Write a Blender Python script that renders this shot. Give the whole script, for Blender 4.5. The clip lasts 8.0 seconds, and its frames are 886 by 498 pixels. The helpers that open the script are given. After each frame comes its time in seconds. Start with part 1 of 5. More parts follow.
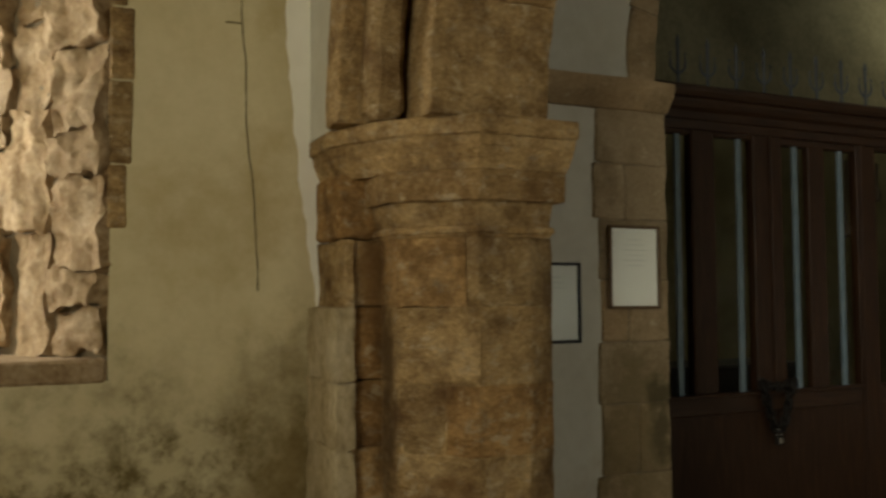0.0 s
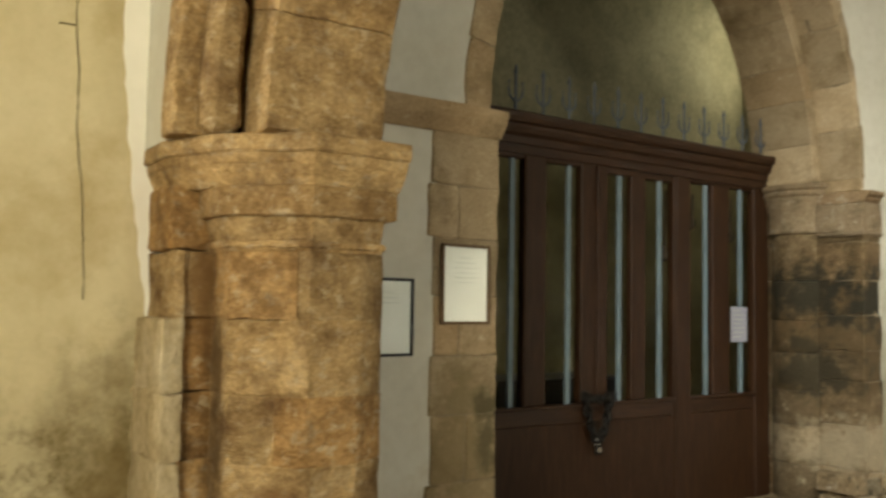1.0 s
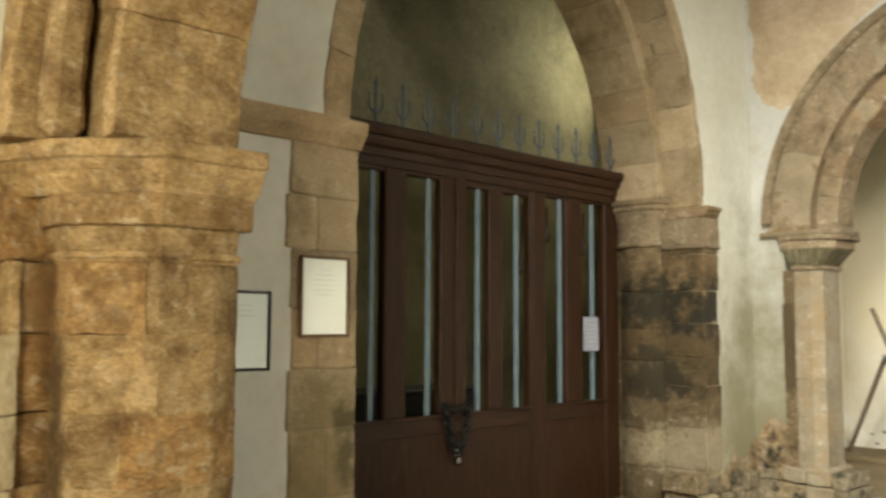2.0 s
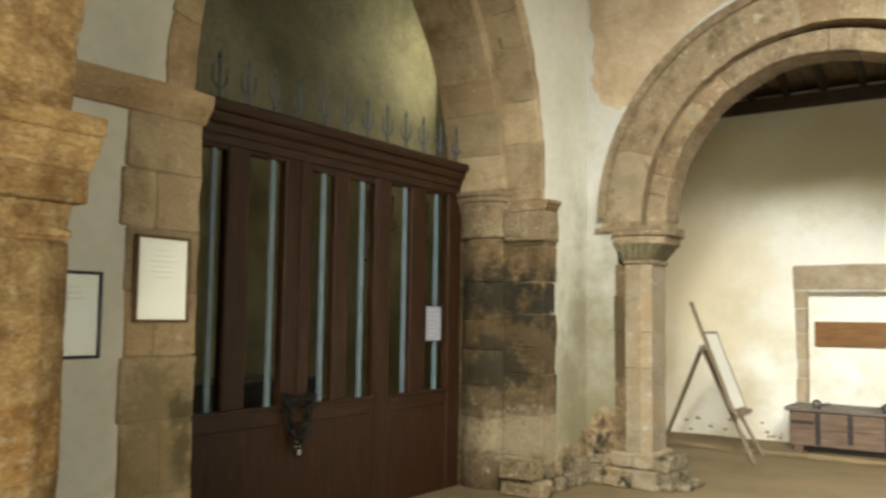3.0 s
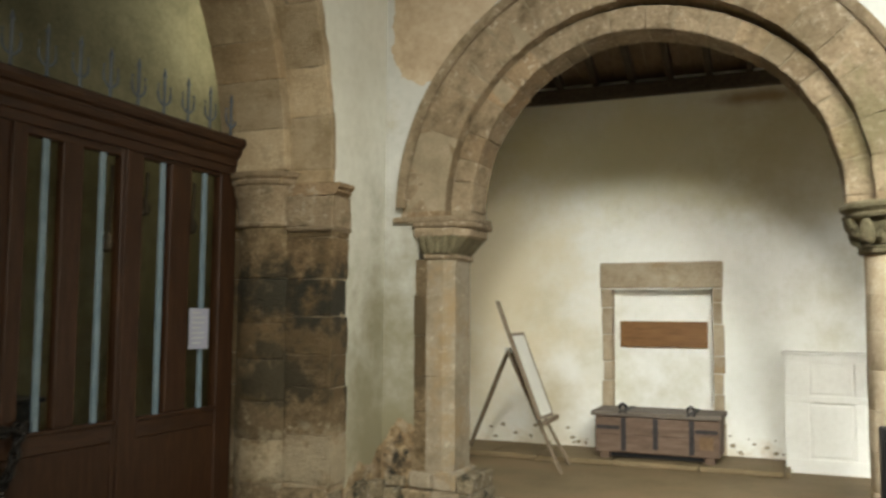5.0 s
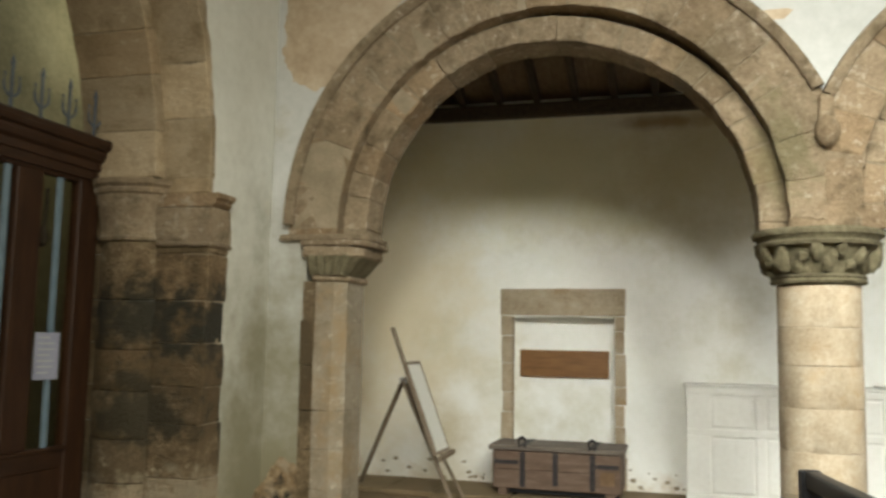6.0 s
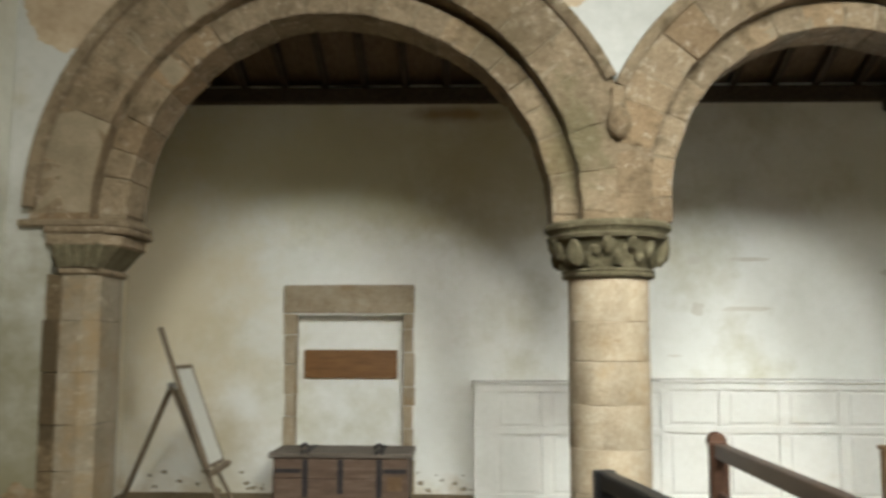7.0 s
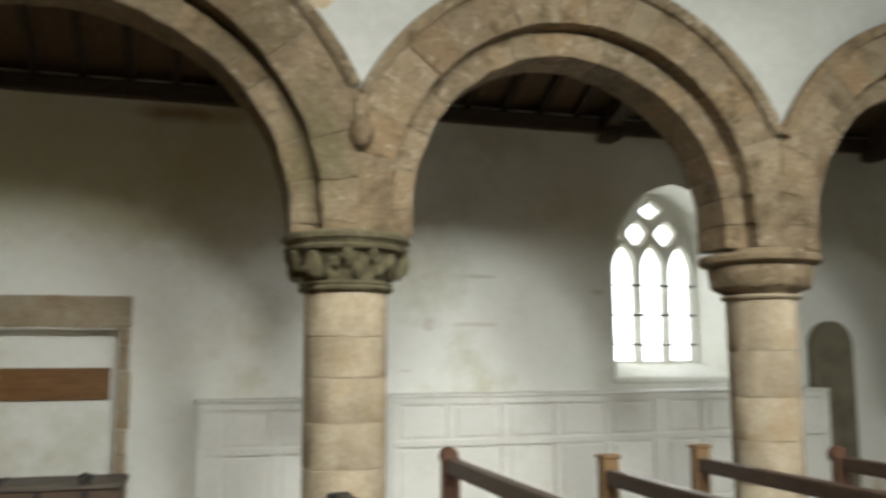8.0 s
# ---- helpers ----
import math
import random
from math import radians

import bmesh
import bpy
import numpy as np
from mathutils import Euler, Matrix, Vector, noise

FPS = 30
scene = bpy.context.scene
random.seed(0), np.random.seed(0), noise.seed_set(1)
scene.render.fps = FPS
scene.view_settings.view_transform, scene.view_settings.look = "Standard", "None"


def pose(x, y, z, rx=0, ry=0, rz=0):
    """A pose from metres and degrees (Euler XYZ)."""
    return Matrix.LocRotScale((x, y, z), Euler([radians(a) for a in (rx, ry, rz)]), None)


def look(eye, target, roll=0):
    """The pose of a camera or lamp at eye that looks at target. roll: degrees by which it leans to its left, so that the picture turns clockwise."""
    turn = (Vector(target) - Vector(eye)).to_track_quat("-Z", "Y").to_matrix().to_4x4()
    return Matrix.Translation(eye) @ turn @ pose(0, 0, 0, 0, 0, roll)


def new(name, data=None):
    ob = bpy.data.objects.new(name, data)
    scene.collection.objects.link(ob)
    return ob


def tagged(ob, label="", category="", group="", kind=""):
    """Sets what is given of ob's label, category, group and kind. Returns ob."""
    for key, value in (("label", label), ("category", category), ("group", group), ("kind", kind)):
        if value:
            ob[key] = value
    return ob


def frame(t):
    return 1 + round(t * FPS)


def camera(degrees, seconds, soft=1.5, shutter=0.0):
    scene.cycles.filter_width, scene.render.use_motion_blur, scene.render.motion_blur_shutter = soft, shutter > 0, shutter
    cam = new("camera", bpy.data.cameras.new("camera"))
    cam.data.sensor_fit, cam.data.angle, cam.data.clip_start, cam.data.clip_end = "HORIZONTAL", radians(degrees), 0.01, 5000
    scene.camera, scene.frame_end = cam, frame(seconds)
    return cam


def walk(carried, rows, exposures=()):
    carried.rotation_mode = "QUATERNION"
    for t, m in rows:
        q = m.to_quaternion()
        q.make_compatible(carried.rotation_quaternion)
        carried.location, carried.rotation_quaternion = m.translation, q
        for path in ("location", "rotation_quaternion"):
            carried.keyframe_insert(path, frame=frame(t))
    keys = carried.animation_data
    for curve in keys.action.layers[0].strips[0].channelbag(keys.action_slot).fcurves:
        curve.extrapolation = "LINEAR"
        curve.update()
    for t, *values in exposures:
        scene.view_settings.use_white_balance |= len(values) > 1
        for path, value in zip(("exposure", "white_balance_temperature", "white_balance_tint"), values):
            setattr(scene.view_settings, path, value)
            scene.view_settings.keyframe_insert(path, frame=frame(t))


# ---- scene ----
cam = camera(54.4, 8.0, soft=2.8, shutter=0.5)
PATH = [
    (0, (0.552, 0.425, 1.535), (-1.264, 1.258, 1.639), -0.3),
    (0.5, (0.644, 0.447, 1.559), (-1.107, 1.409, 1.661), 0.1),
    (1, (0.691, 0.441, 1.551), (-0.956, 1.569, 1.682), 1.0),
    (1.5, (0.718, 0.453, 1.549), (-0.838, 1.699, 1.712), 0.4),
    (3, (0.525, 0.483, 1.507), (-0.625, 2.111, 1.661), 0.8),
    (3.5, (0.478, 0.733, 1.499), (-0.558, 2.436, 1.659), 0.5),
    (4, (0.438, 0.989, 1.516), (-0.559, 2.716, 1.67), 1.4),
    (4.5, (0.279, 1.234, 1.53), (-0.602, 3.025, 1.66), 0.7),
    (6, (-0.016, 2.034, 1.578), (-0.562, 3.947, 1.79), 1.1),
    (6.5, (-0.112, 2.287, 1.591), (-0.454, 4.247, 1.787), 0.7),
    (7, (-0.086, 2.542, 1.577), (-0.149, 4.529, 1.793), 0.2),
    (7.5, (-0.055, 2.688, 1.583), (0.105, 4.668, 1.809), 0.9),
    (8, (-0.11, 2.794, 1.577), (0.442, 4.7, 1.829), -0.2),
]
EXPOSURES = [
    (0.0, -1.53, 6500, 7), (0.5, -0.7, 6500, 7), (1.0, -0.05, 6500, 7), (1.5, 0.22, 6450, 7), (3.0, 0.16, 6400, 7),
    (3.5, -0.02, 6350, 7), (4.5, -0.32, 6250, 7), (6.0, -0.67, 6200, 7), (6.5, -0.86, 6100, 7), (7.0, -0.98, 6050, 7), (7.5, -1.09, 6050, 7), (8.0, -1.37, 6050, 7),
]
walk(cam, [(t, look(*p)) for t, *p in PATH], EXPOSURES)


# ---- light ----
world = bpy.data.worlds.new("sky")
scene.world = world
world.use_nodes = True
wn = world.node_tree
sky = wn.nodes.new("ShaderNodeTexSky")
sky.sky_type, sky.sun_disc = "NISHITA", False
sky.sun_elevation, sky.sun_rotation = radians(35), radians(200)
wn.links.new(sky.outputs[0], wn.nodes["Background"].inputs[0])
wn.nodes["Background"].inputs[1].default_value = 0.12


def area(name, eye, target, sx, sy, watts, colour):
    data = bpy.data.lights.new(name, "AREA")
    data.shape, data.size, data.size_y, data.energy, data.color = "RECTANGLE", sx, sy, watts, colour
    ob = new(name, data)
    ob.matrix_world = look(eye, target)
    return ob


# daylight at the openings of the place; south and east ones are assumed, out of view
clear = area("clerestory_light", (-0.1, 2.12, 4.9), (-0.2, 11.45, -1.9), 0.8, 0.75, 200, (1.0, 0.965, 0.87))
clear_b = area("clerestory_light", (2.0, 2.12, 4.9), (1.6, 11.45, -1.9), 0.9, 0.75, 265, (1.0, 0.98, 0.9))
clear_c = area("clerestory_light", (4.05, 2.12, 4.9), (4.6, 11.45, -1.9), 0.9, 0.75, 170, (1.0, 0.98, 0.9))
clear.data.spread, clear_b.data.spread, clear_c.data.spread = radians(90), radians(90), radians(80)
# added fill from an unseen east opening, for the arches and upper north wall
area("nave_east_light", (10.48, 5.2, 2.7), (0.0, 7.5, 2.6), 3.0, 2.6, 330, (1.0, 0.97, 0.86))
area("aisle_south_light", (1.3, -2.35, 2.6), (-3.0, 1.0, 1.9), 1.6, 2.0, 270, (1.0, 0.91, 0.71))
area("west_window_light", (-3.95, -0.75, 2.2), (-2.5, 0.5, 1.9), 1.0, 1.6, 130, (1.0, 0.93, 0.8))
area("north_window_light", (5.0, 12.5, 2.5), (5.0, 8.0, 2.5), 2.8, 3.4, 480, (1.0, 0.99, 0.94))
area("tower_light", (-5.1, 9.75, 5.0), (-6.2, 8.75, 4.1), 0.4, 0.4, 28, (1.0, 0.94, 0.72))


# ---- materials ----
def ramp(nt, fac, stops):
    n = nt.nodes.new("ShaderNodeValToRGB")
    while len(n.color_ramp.elements) < len(stops):
        n.color_ramp.elements.new(0.5)
    for e, (p, c) in zip(n.color_ramp.elements, stops):
        e.position, e.color = p, (*c, 1)
    nt.links.new(fac, n.inputs[0])
    return n.outputs[0]


def surface(name, tones, grain=9.0, rough=0.85, bump=0.25, fine=60.0, stain=None, stain_scale=1.6, stain_at=(0.5, 0.62),
            piece=0.0, metal=0.0, stretch=(1, 1, 1), damp=None, spec=0.3, second=None, deep=0.02, speck=0.45, patches=(), ragged_edge=(1.9, 1.5, 2.0, 0.9), ochre=0.0, damp_grain=3.7):
    """tones: dark, middle, light. stain: a colour with patches of its own. piece: how much pieces differ. damp: (height, fade, colour)."""
    m = bpy.data.materials.new(name)
    m.use_nodes = True
    nt = m.node_tree
    link, node = nt.links.new, nt.nodes.new
    p = nt.nodes["Principled BSDF"]
    tc = node("ShaderNodeTexCoord")
    mp = node("ShaderNodeMapping")
    mp.inputs["Scale"].default_value = stretch
    link(tc.outputs["Object"], mp.inputs[0])
    info = node("ShaderNodeObjectInfo")
    shift = node("ShaderNodeVectorMath")
    shift.operation = "ADD"
    link(mp.outputs[0], shift.inputs[0])
    if piece:
        sc = node("ShaderNodeMath")
        sc.operation = "MULTIPLY"
        sc.inputs[1].default_value = 17.0
        link(info.outputs["Random"], sc.inputs[0])
        link(sc.outputs[0], shift.inputs[1])

    def noise_at(scale, detail=6.0, r=0.6, src=shift.outputs[0]):
        n = node("ShaderNodeTexNoise")
        n.inputs["Scale"].default_value, n.inputs["Detail"].default_value, n.inputs["Roughness"].default_value = scale, detail, r
        link(src, n.inputs["Vector"])
        return n.outputs[0]

    def mix(fac, a, b, mode="MIX"):
        n = node("ShaderNodeMix")
        n.data_type, n.blend_type = "RGBA", mode
        for sock, v in ((n.inputs[0], fac), (n.inputs[6], a), (n.inputs[7], b)):
            if isinstance(v, (int, float)):
                sock.default_value = v
            elif isinstance(v, tuple):
                sock.default_value = (*v, 1)
            else:
                link(v, sock)
        return n.outputs[2]

    big, small = noise_at(grain), noise_at(fine, 8.0, 0.65)
    col = ramp(nt, big, [(0.32, tones[0]), (0.5, tones[1]), (0.7, tones[2])])
    col = mix(speck, col, ramp(nt, small, [(0.3, tones[0]), (0.55, tones[1]), (0.75, tones[2])]))
    if piece:
        lum = node("ShaderNodeMapRange")
        lum.inputs[3].default_value, lum.inputs[4].default_value = 1 - piece, 1 + piece * 0.6
        link(info.outputs["Random"], lum.inputs[0])
        comb = node("ShaderNodeCombineColor")
        for k in range(3):
            link(lum.outputs[0], comb.inputs[k])
        col = mix(1.0, col, comb.outputs[0], "MULTIPLY")
    if ochre:
        turn = node("ShaderNodeMath")
        turn.operation = "MULTIPLY"
        turn.inputs[1].default_value = 13.7
        link(info.outputs["Random"], turn.inputs[0])
        part_of = node("ShaderNodeMath")
        part_of.operation = "FRACT"
        link(turn.outputs[0], part_of.inputs[0])
        f = ramp(nt, part_of.outputs[0], [(0.5, (0, 0, 0)), (1.0, (ochre, ochre, ochre))])
        col = mix(f, col, mix(1.0, col, (0.95, 0.68, 0.38), "MULTIPLY"))
    if second:
        f = ramp(nt, noise_at(second[1], 8.0, 0.68, shift.outputs[0]), [(second[2], (0, 0, 0)), (second[2] + 0.1, (0.85, 0.85, 0.85))])
        col = mix(f, col, second[0])
    if stain:
        f = ramp(nt, noise_at(stain_scale, 8.0, 0.68, tc.outputs["Object"]), [(stain_at[0], (0, 0, 0)), (stain_at[1], (1, 1, 1))])
        col = mix(f, col, stain)
    if damp:
        sep = node("ShaderNodeSeparateXYZ")
        link(tc.outputs["Object"], sep.inputs[0])
        wob = node("ShaderNodeMath")
        wob.operation = "MULTIPLY_ADD"
        link(noise_at(2.3, 8.0, 0.7, tc.outputs["Object"]), wob.inputs[0])
        wob.inputs[1].default_value = 1.6
        link(sep.outputs[2], wob.inputs[2])
        rng = node("ShaderNodeMapRange")
        rng.inputs[1].default_value, rng.inputs[2].default_value = damp[0] + 0.8 + damp[1], damp[0] + 0.8 - damp[1]
        link(wob.outputs[0], rng.inputs[0])
        patch = ramp(nt, noise_at(damp_grain, 9.0, 0.72, tc.outputs["Object"]), [(0.42, (0.25, 0.25, 0.25)), (0.6, (1, 1, 1))])
        mul = mix(1.0, rng.outputs[0], patch, "MULTIPLY")
        col = mix(mul, col, damp[2])
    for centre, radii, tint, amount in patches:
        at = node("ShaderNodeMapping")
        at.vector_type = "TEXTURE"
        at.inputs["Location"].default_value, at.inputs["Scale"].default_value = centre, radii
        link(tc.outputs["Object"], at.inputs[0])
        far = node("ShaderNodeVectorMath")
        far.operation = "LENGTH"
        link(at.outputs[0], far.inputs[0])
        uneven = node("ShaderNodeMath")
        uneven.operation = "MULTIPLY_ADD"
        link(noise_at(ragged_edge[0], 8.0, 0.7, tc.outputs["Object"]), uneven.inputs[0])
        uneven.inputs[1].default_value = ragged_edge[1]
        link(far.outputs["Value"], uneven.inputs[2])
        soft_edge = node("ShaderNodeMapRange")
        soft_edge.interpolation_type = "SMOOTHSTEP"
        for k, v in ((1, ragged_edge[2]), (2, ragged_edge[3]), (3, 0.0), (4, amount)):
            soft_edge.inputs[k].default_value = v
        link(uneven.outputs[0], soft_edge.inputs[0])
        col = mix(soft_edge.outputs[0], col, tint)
    link(col, p.inputs["Base Color"])
    p.inputs["Roughness"].default_value, p.inputs["Metallic"].default_value = rough, metal
    p.inputs["Specular IOR Level"].default_value = spec
    if bump:
        mixed = mix(0.4, mix(0.5, big, noise_at(grain * 3.5, 7.0, 0.7)), small)
        b = node("ShaderNodeBump")
        b.inputs["Strength"].default_value, b.inputs["Distance"].default_value = bump, deep
        link(mixed, b.inputs["Height"])
        link(b.outputs[0], p.inputs["Normal"])
    return m


STONE = surface("pale_limestone", ((0.28, 0.205, 0.115), (0.42, 0.325, 0.198), (0.54, 0.44, 0.295)), 3.4, speck=0.6, deep=0.05, piece=0.16, bump=0.7, fine=46, ochre=0.3, stretch=(1, 1, 1.4),
                stain=(0.21, 0.152, 0.078), stain_scale=2.9, stain_at=(0.5, 0.68), second=((0.52, 0.43, 0.29), 10.0, 0.6), ragged_edge=(5.0, 2.6, 2.3, 1.6),
                patches=(((-3.05, 3.15, 0.75), (0.6, 0.4, 0.7), (0.16, 0.118, 0.05), 0.7), ((-3.05, 3.3, 0.9), (0.4, 0.12, 0.3), (0.06, 0.055, 0.025), 0.7)))
# first two patches put the shade of the recess beside the shaft into the colour
PIER = surface("worn_ochre_limestone", ((0.2091, 0.1221, 0.0411), (0.5296, 0.3529, 0.1521), (0.8364, 0.6311, 0.3365)), 7.0, speck=0.62, deep=0.06, piece=0.24, bump=1.0, fine=42, ochre=0.7,
               stain=(0.15, 0.08, 0.027), stain_scale=4.6, stain_at=(0.46, 0.68), stretch=(1, 1, 1.6), second=((0.62, 0.49, 0.3), 15.0, 0.54), ragged_edge=(4.5, 2.2, 2.0, 1.2),
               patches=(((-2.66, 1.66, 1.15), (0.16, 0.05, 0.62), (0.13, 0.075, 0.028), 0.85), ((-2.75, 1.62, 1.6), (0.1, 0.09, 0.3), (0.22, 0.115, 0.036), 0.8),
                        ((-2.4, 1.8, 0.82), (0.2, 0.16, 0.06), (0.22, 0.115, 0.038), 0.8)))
JAMB = surface("blackened_limestone", ((0.0738, 0.0502, 0.0221), (0.1624, 0.1151, 0.0605), (0.2731, 0.2103, 0.1291)), 5.0, speck=0.62, deep=0.05, piece=0.3, bump=0.9, fine=40, ochre=0.6,
               ragged_edge=(6.5, 2.8, 2.4, 1.8), stain=(0.075, 0.052, 0.022), stain_scale=4.6, stain_at=(0.52, 0.64), second=((0.44, 0.37, 0.25), 9.0, 0.6),
               patches=(((-3.3, 7.15, 1.4), (1.2, 0.8, 0.95), (0.085, 0.056, 0.024), 0.85), ((-3.1, 7.1, 0.45), (1.0, 0.7, 0.32), (0.44, 0.37, 0.25), 0.5),
                        ((-3.05, 7.16, 1.6), (0.7, 0.24, 0.36), (0.022, 0.02, 0.012), 0.95), ((-3.5, 7.0, 1.72), (0.45, 0.24, 0.3), (0.022, 0.02, 0.012), 0.9),
                        ((-3.45, 7.0, 1.1), (0.45, 0.24, 0.34), (0.03, 0.025, 0.013), 0.85), ((-3.05, 7.27, 1.0), (0.4, 0.05, 0.35), (0.028, 0.024, 0.012), 0.9),
                        ((-2.72, 7.9, 1.35), (0.12, 0.3, 0.55), (0.07, 0.05, 0.024), 0.85), ((-2.9, 7.75, 0.1), (0.35, 0.35, 0.28), (0.03, 0.026, 0.014), 0.8)))
ARCHSTONE = surface("grey_brown_limestone", ((0.1627, 0.1147, 0.067), (0.2679, 0.2022, 0.123), (0.3827, 0.3028, 0.1954)), 4.6, speck=0.6, deep=0.06, piece=0.2, bump=1.0, fine=34, ochre=0.35,
                    stain=(0.115, 0.084, 0.044), stain_scale=5.0, stain_at=(0.5, 0.68), second=((0.43, 0.36, 0.26), 13.0, 0.56), ragged_edge=(5.0, 2.4, 2.1, 1.4),
                    patches=(((0.55, 7.95, 2.85), (0.3, 1.0, 0.55), (0.115, 0.105, 0.045), 0.6), ((0.1, 7.95, 3.5), (0.4, 1.0, 0.3), (0.12, 0.09, 0.045), 0.55),
                             ((-2.55, 7.95, 2.8), (0.35, 1.0, 0.5), (0.13, 0.095, 0.05), 0.5)))
COLUMN = surface("buff_limestone", ((0.2567, 0.194, 0.1201), (0.3707, 0.3007, 0.2052), (0.4658, 0.3977, 0.2945)), 5.0, piece=0.12, bump=0.55, fine=40, deep=0.04,
                 stain=(0.3, 0.21, 0.11), stain_scale=3.2, stain_at=(0.54, 0.72), second=((0.5, 0.42, 0.3), 14.0, 0.6))
CARVED = surface("mossy_carved_stone", ((0.06, 0.05, 0.024), (0.14, 0.118, 0.066), (0.24, 0.208, 0.125)), 9.0, deep=0.05, bump=0.8, fine=40)
RUBBLE = surface("sunlit_rubble", ((0.2, 0.11, 0.045), (0.45, 0.325, 0.18), (0.68, 0.56, 0.39)), 6.0, speck=0.6, deep=0.05, piece=0.15, bump=1.0, fine=28)
# corner patch: olive damp stain, deepened by the corner's shade in the colour
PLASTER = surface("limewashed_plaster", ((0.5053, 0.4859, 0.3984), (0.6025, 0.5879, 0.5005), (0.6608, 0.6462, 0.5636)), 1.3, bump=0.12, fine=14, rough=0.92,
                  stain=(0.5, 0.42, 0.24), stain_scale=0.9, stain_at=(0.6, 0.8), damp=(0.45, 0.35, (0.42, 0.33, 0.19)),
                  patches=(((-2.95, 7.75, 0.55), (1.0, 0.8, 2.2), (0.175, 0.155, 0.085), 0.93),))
# same corner patch, damp stain and painted shade together
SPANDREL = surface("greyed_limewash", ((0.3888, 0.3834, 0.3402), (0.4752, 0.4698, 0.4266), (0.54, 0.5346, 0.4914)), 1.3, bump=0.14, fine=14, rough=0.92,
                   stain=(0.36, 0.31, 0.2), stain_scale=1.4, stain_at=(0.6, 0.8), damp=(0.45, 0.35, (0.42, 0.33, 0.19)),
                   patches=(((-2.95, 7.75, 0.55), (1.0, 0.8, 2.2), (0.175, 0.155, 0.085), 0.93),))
# olive stain and high patches also put the shaded upper wall into the colour
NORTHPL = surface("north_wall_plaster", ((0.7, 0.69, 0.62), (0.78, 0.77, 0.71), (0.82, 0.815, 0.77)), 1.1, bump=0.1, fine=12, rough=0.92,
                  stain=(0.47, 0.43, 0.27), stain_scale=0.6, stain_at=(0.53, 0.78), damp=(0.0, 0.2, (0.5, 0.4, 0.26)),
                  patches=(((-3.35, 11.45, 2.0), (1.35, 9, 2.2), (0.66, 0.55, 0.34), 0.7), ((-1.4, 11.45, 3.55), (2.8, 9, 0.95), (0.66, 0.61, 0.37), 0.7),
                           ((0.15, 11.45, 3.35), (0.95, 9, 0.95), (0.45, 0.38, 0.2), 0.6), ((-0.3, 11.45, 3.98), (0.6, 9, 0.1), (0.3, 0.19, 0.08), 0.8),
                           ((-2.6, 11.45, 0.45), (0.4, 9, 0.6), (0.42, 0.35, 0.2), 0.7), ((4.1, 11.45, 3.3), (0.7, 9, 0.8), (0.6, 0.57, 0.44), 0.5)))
AISLEPL = surface("yellowed_plaster", ((0.495, 0.423, 0.234), (0.585, 0.5085, 0.306), (0.639, 0.567, 0.36)), 1.6, bump=0.25, fine=16, rough=0.92,
                  damp=(1.1, 0.3, (0.13, 0.098, 0.034)), stain=(0.4, 0.31, 0.14), stain_scale=1.3, stain_at=(0.52, 0.75),
                  patches=(((-3.1, 1.36, 0.6), (9, 0.42, 0.95), (0.17, 0.12, 0.042), 0.85),), ragged_edge=(4.5, 1.9, 2.1, 0.9), damp_grain=8.0)
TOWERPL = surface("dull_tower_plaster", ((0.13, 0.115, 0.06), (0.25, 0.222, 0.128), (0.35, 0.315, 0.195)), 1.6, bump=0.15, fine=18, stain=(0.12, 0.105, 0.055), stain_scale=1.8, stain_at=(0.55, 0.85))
PATCH = surface("bared_stone", ((0.3177, 0.2327, 0.1436), (0.4399, 0.3426, 0.2257), (0.5377, 0.446, 0.3146)), 4.0, bump=0.7, fine=26)
FLOOR = surface("stone_floor", ((0.1211, 0.0868, 0.042), (0.1755, 0.1301, 0.0692), (0.2179, 0.1648, 0.0944)), 1.7, bump=0.2, fine=22, rough=0.75,
                stain=(0.22, 0.15, 0.08), stain_scale=1.1, stain_at=(0.5, 0.75))
OAK = surface("dark_oak", ((0.0149, 0.0061, 0.0022), (0.0351, 0.0149, 0.006), (0.0675, 0.0306, 0.0131)), 5.0, rough=0.5, bump=0.15, fine=30, stretch=(6, 6, 0.7), spec=0.25)
OAKFLAT = surface("dark_oak_boards", ((0.0149, 0.0061, 0.0022), (0.0351, 0.0149, 0.006), (0.0675, 0.0306, 0.0131)), 5.0, rough=0.5, bump=0.15, fine=30, stretch=(6, 0.7, 6), spec=0.3)
CHESTWOOD = surface("worn_chest_wood", ((0.06, 0.037, 0.0234), (0.124, 0.081, 0.054), (0.184, 0.132, 0.0945)), 4.0, rough=0.65, bump=0.3, fine=26, stretch=(0.8, 5, 6))
LIDWOOD = surface("greyed_lid_wood", ((0.07, 0.055, 0.042), (0.14, 0.115, 0.092), (0.22, 0.19, 0.155)), 4.0, rough=0.6, bump=0.3, fine=26, stretch=(0.8, 5, 6))
STRAP = surface("rusted_iron_strap", ((0.018, 0.016, 0.017), (0.036, 0.032, 0.032), (0.065, 0.055, 0.05)), 14.0, rough=0.6, bump=0.25, metal=0.4)
SIGNWOOD = surface("varnished_board", ((0.1118, 0.0486, 0.014), (0.1806, 0.0864, 0.026), (0.2408, 0.1296, 0.045)), 4.0, rough=0.45, bump=0.08, fine=24, stretch=(0.8, 6, 7))
EASELWOOD = surface("weathered_easel_wood", ((0.132, 0.099, 0.0627), (0.2046, 0.1584, 0.1056), (0.264, 0.2112, 0.1518)), 6.0, rough=0.7, bump=0.15, fine=30)
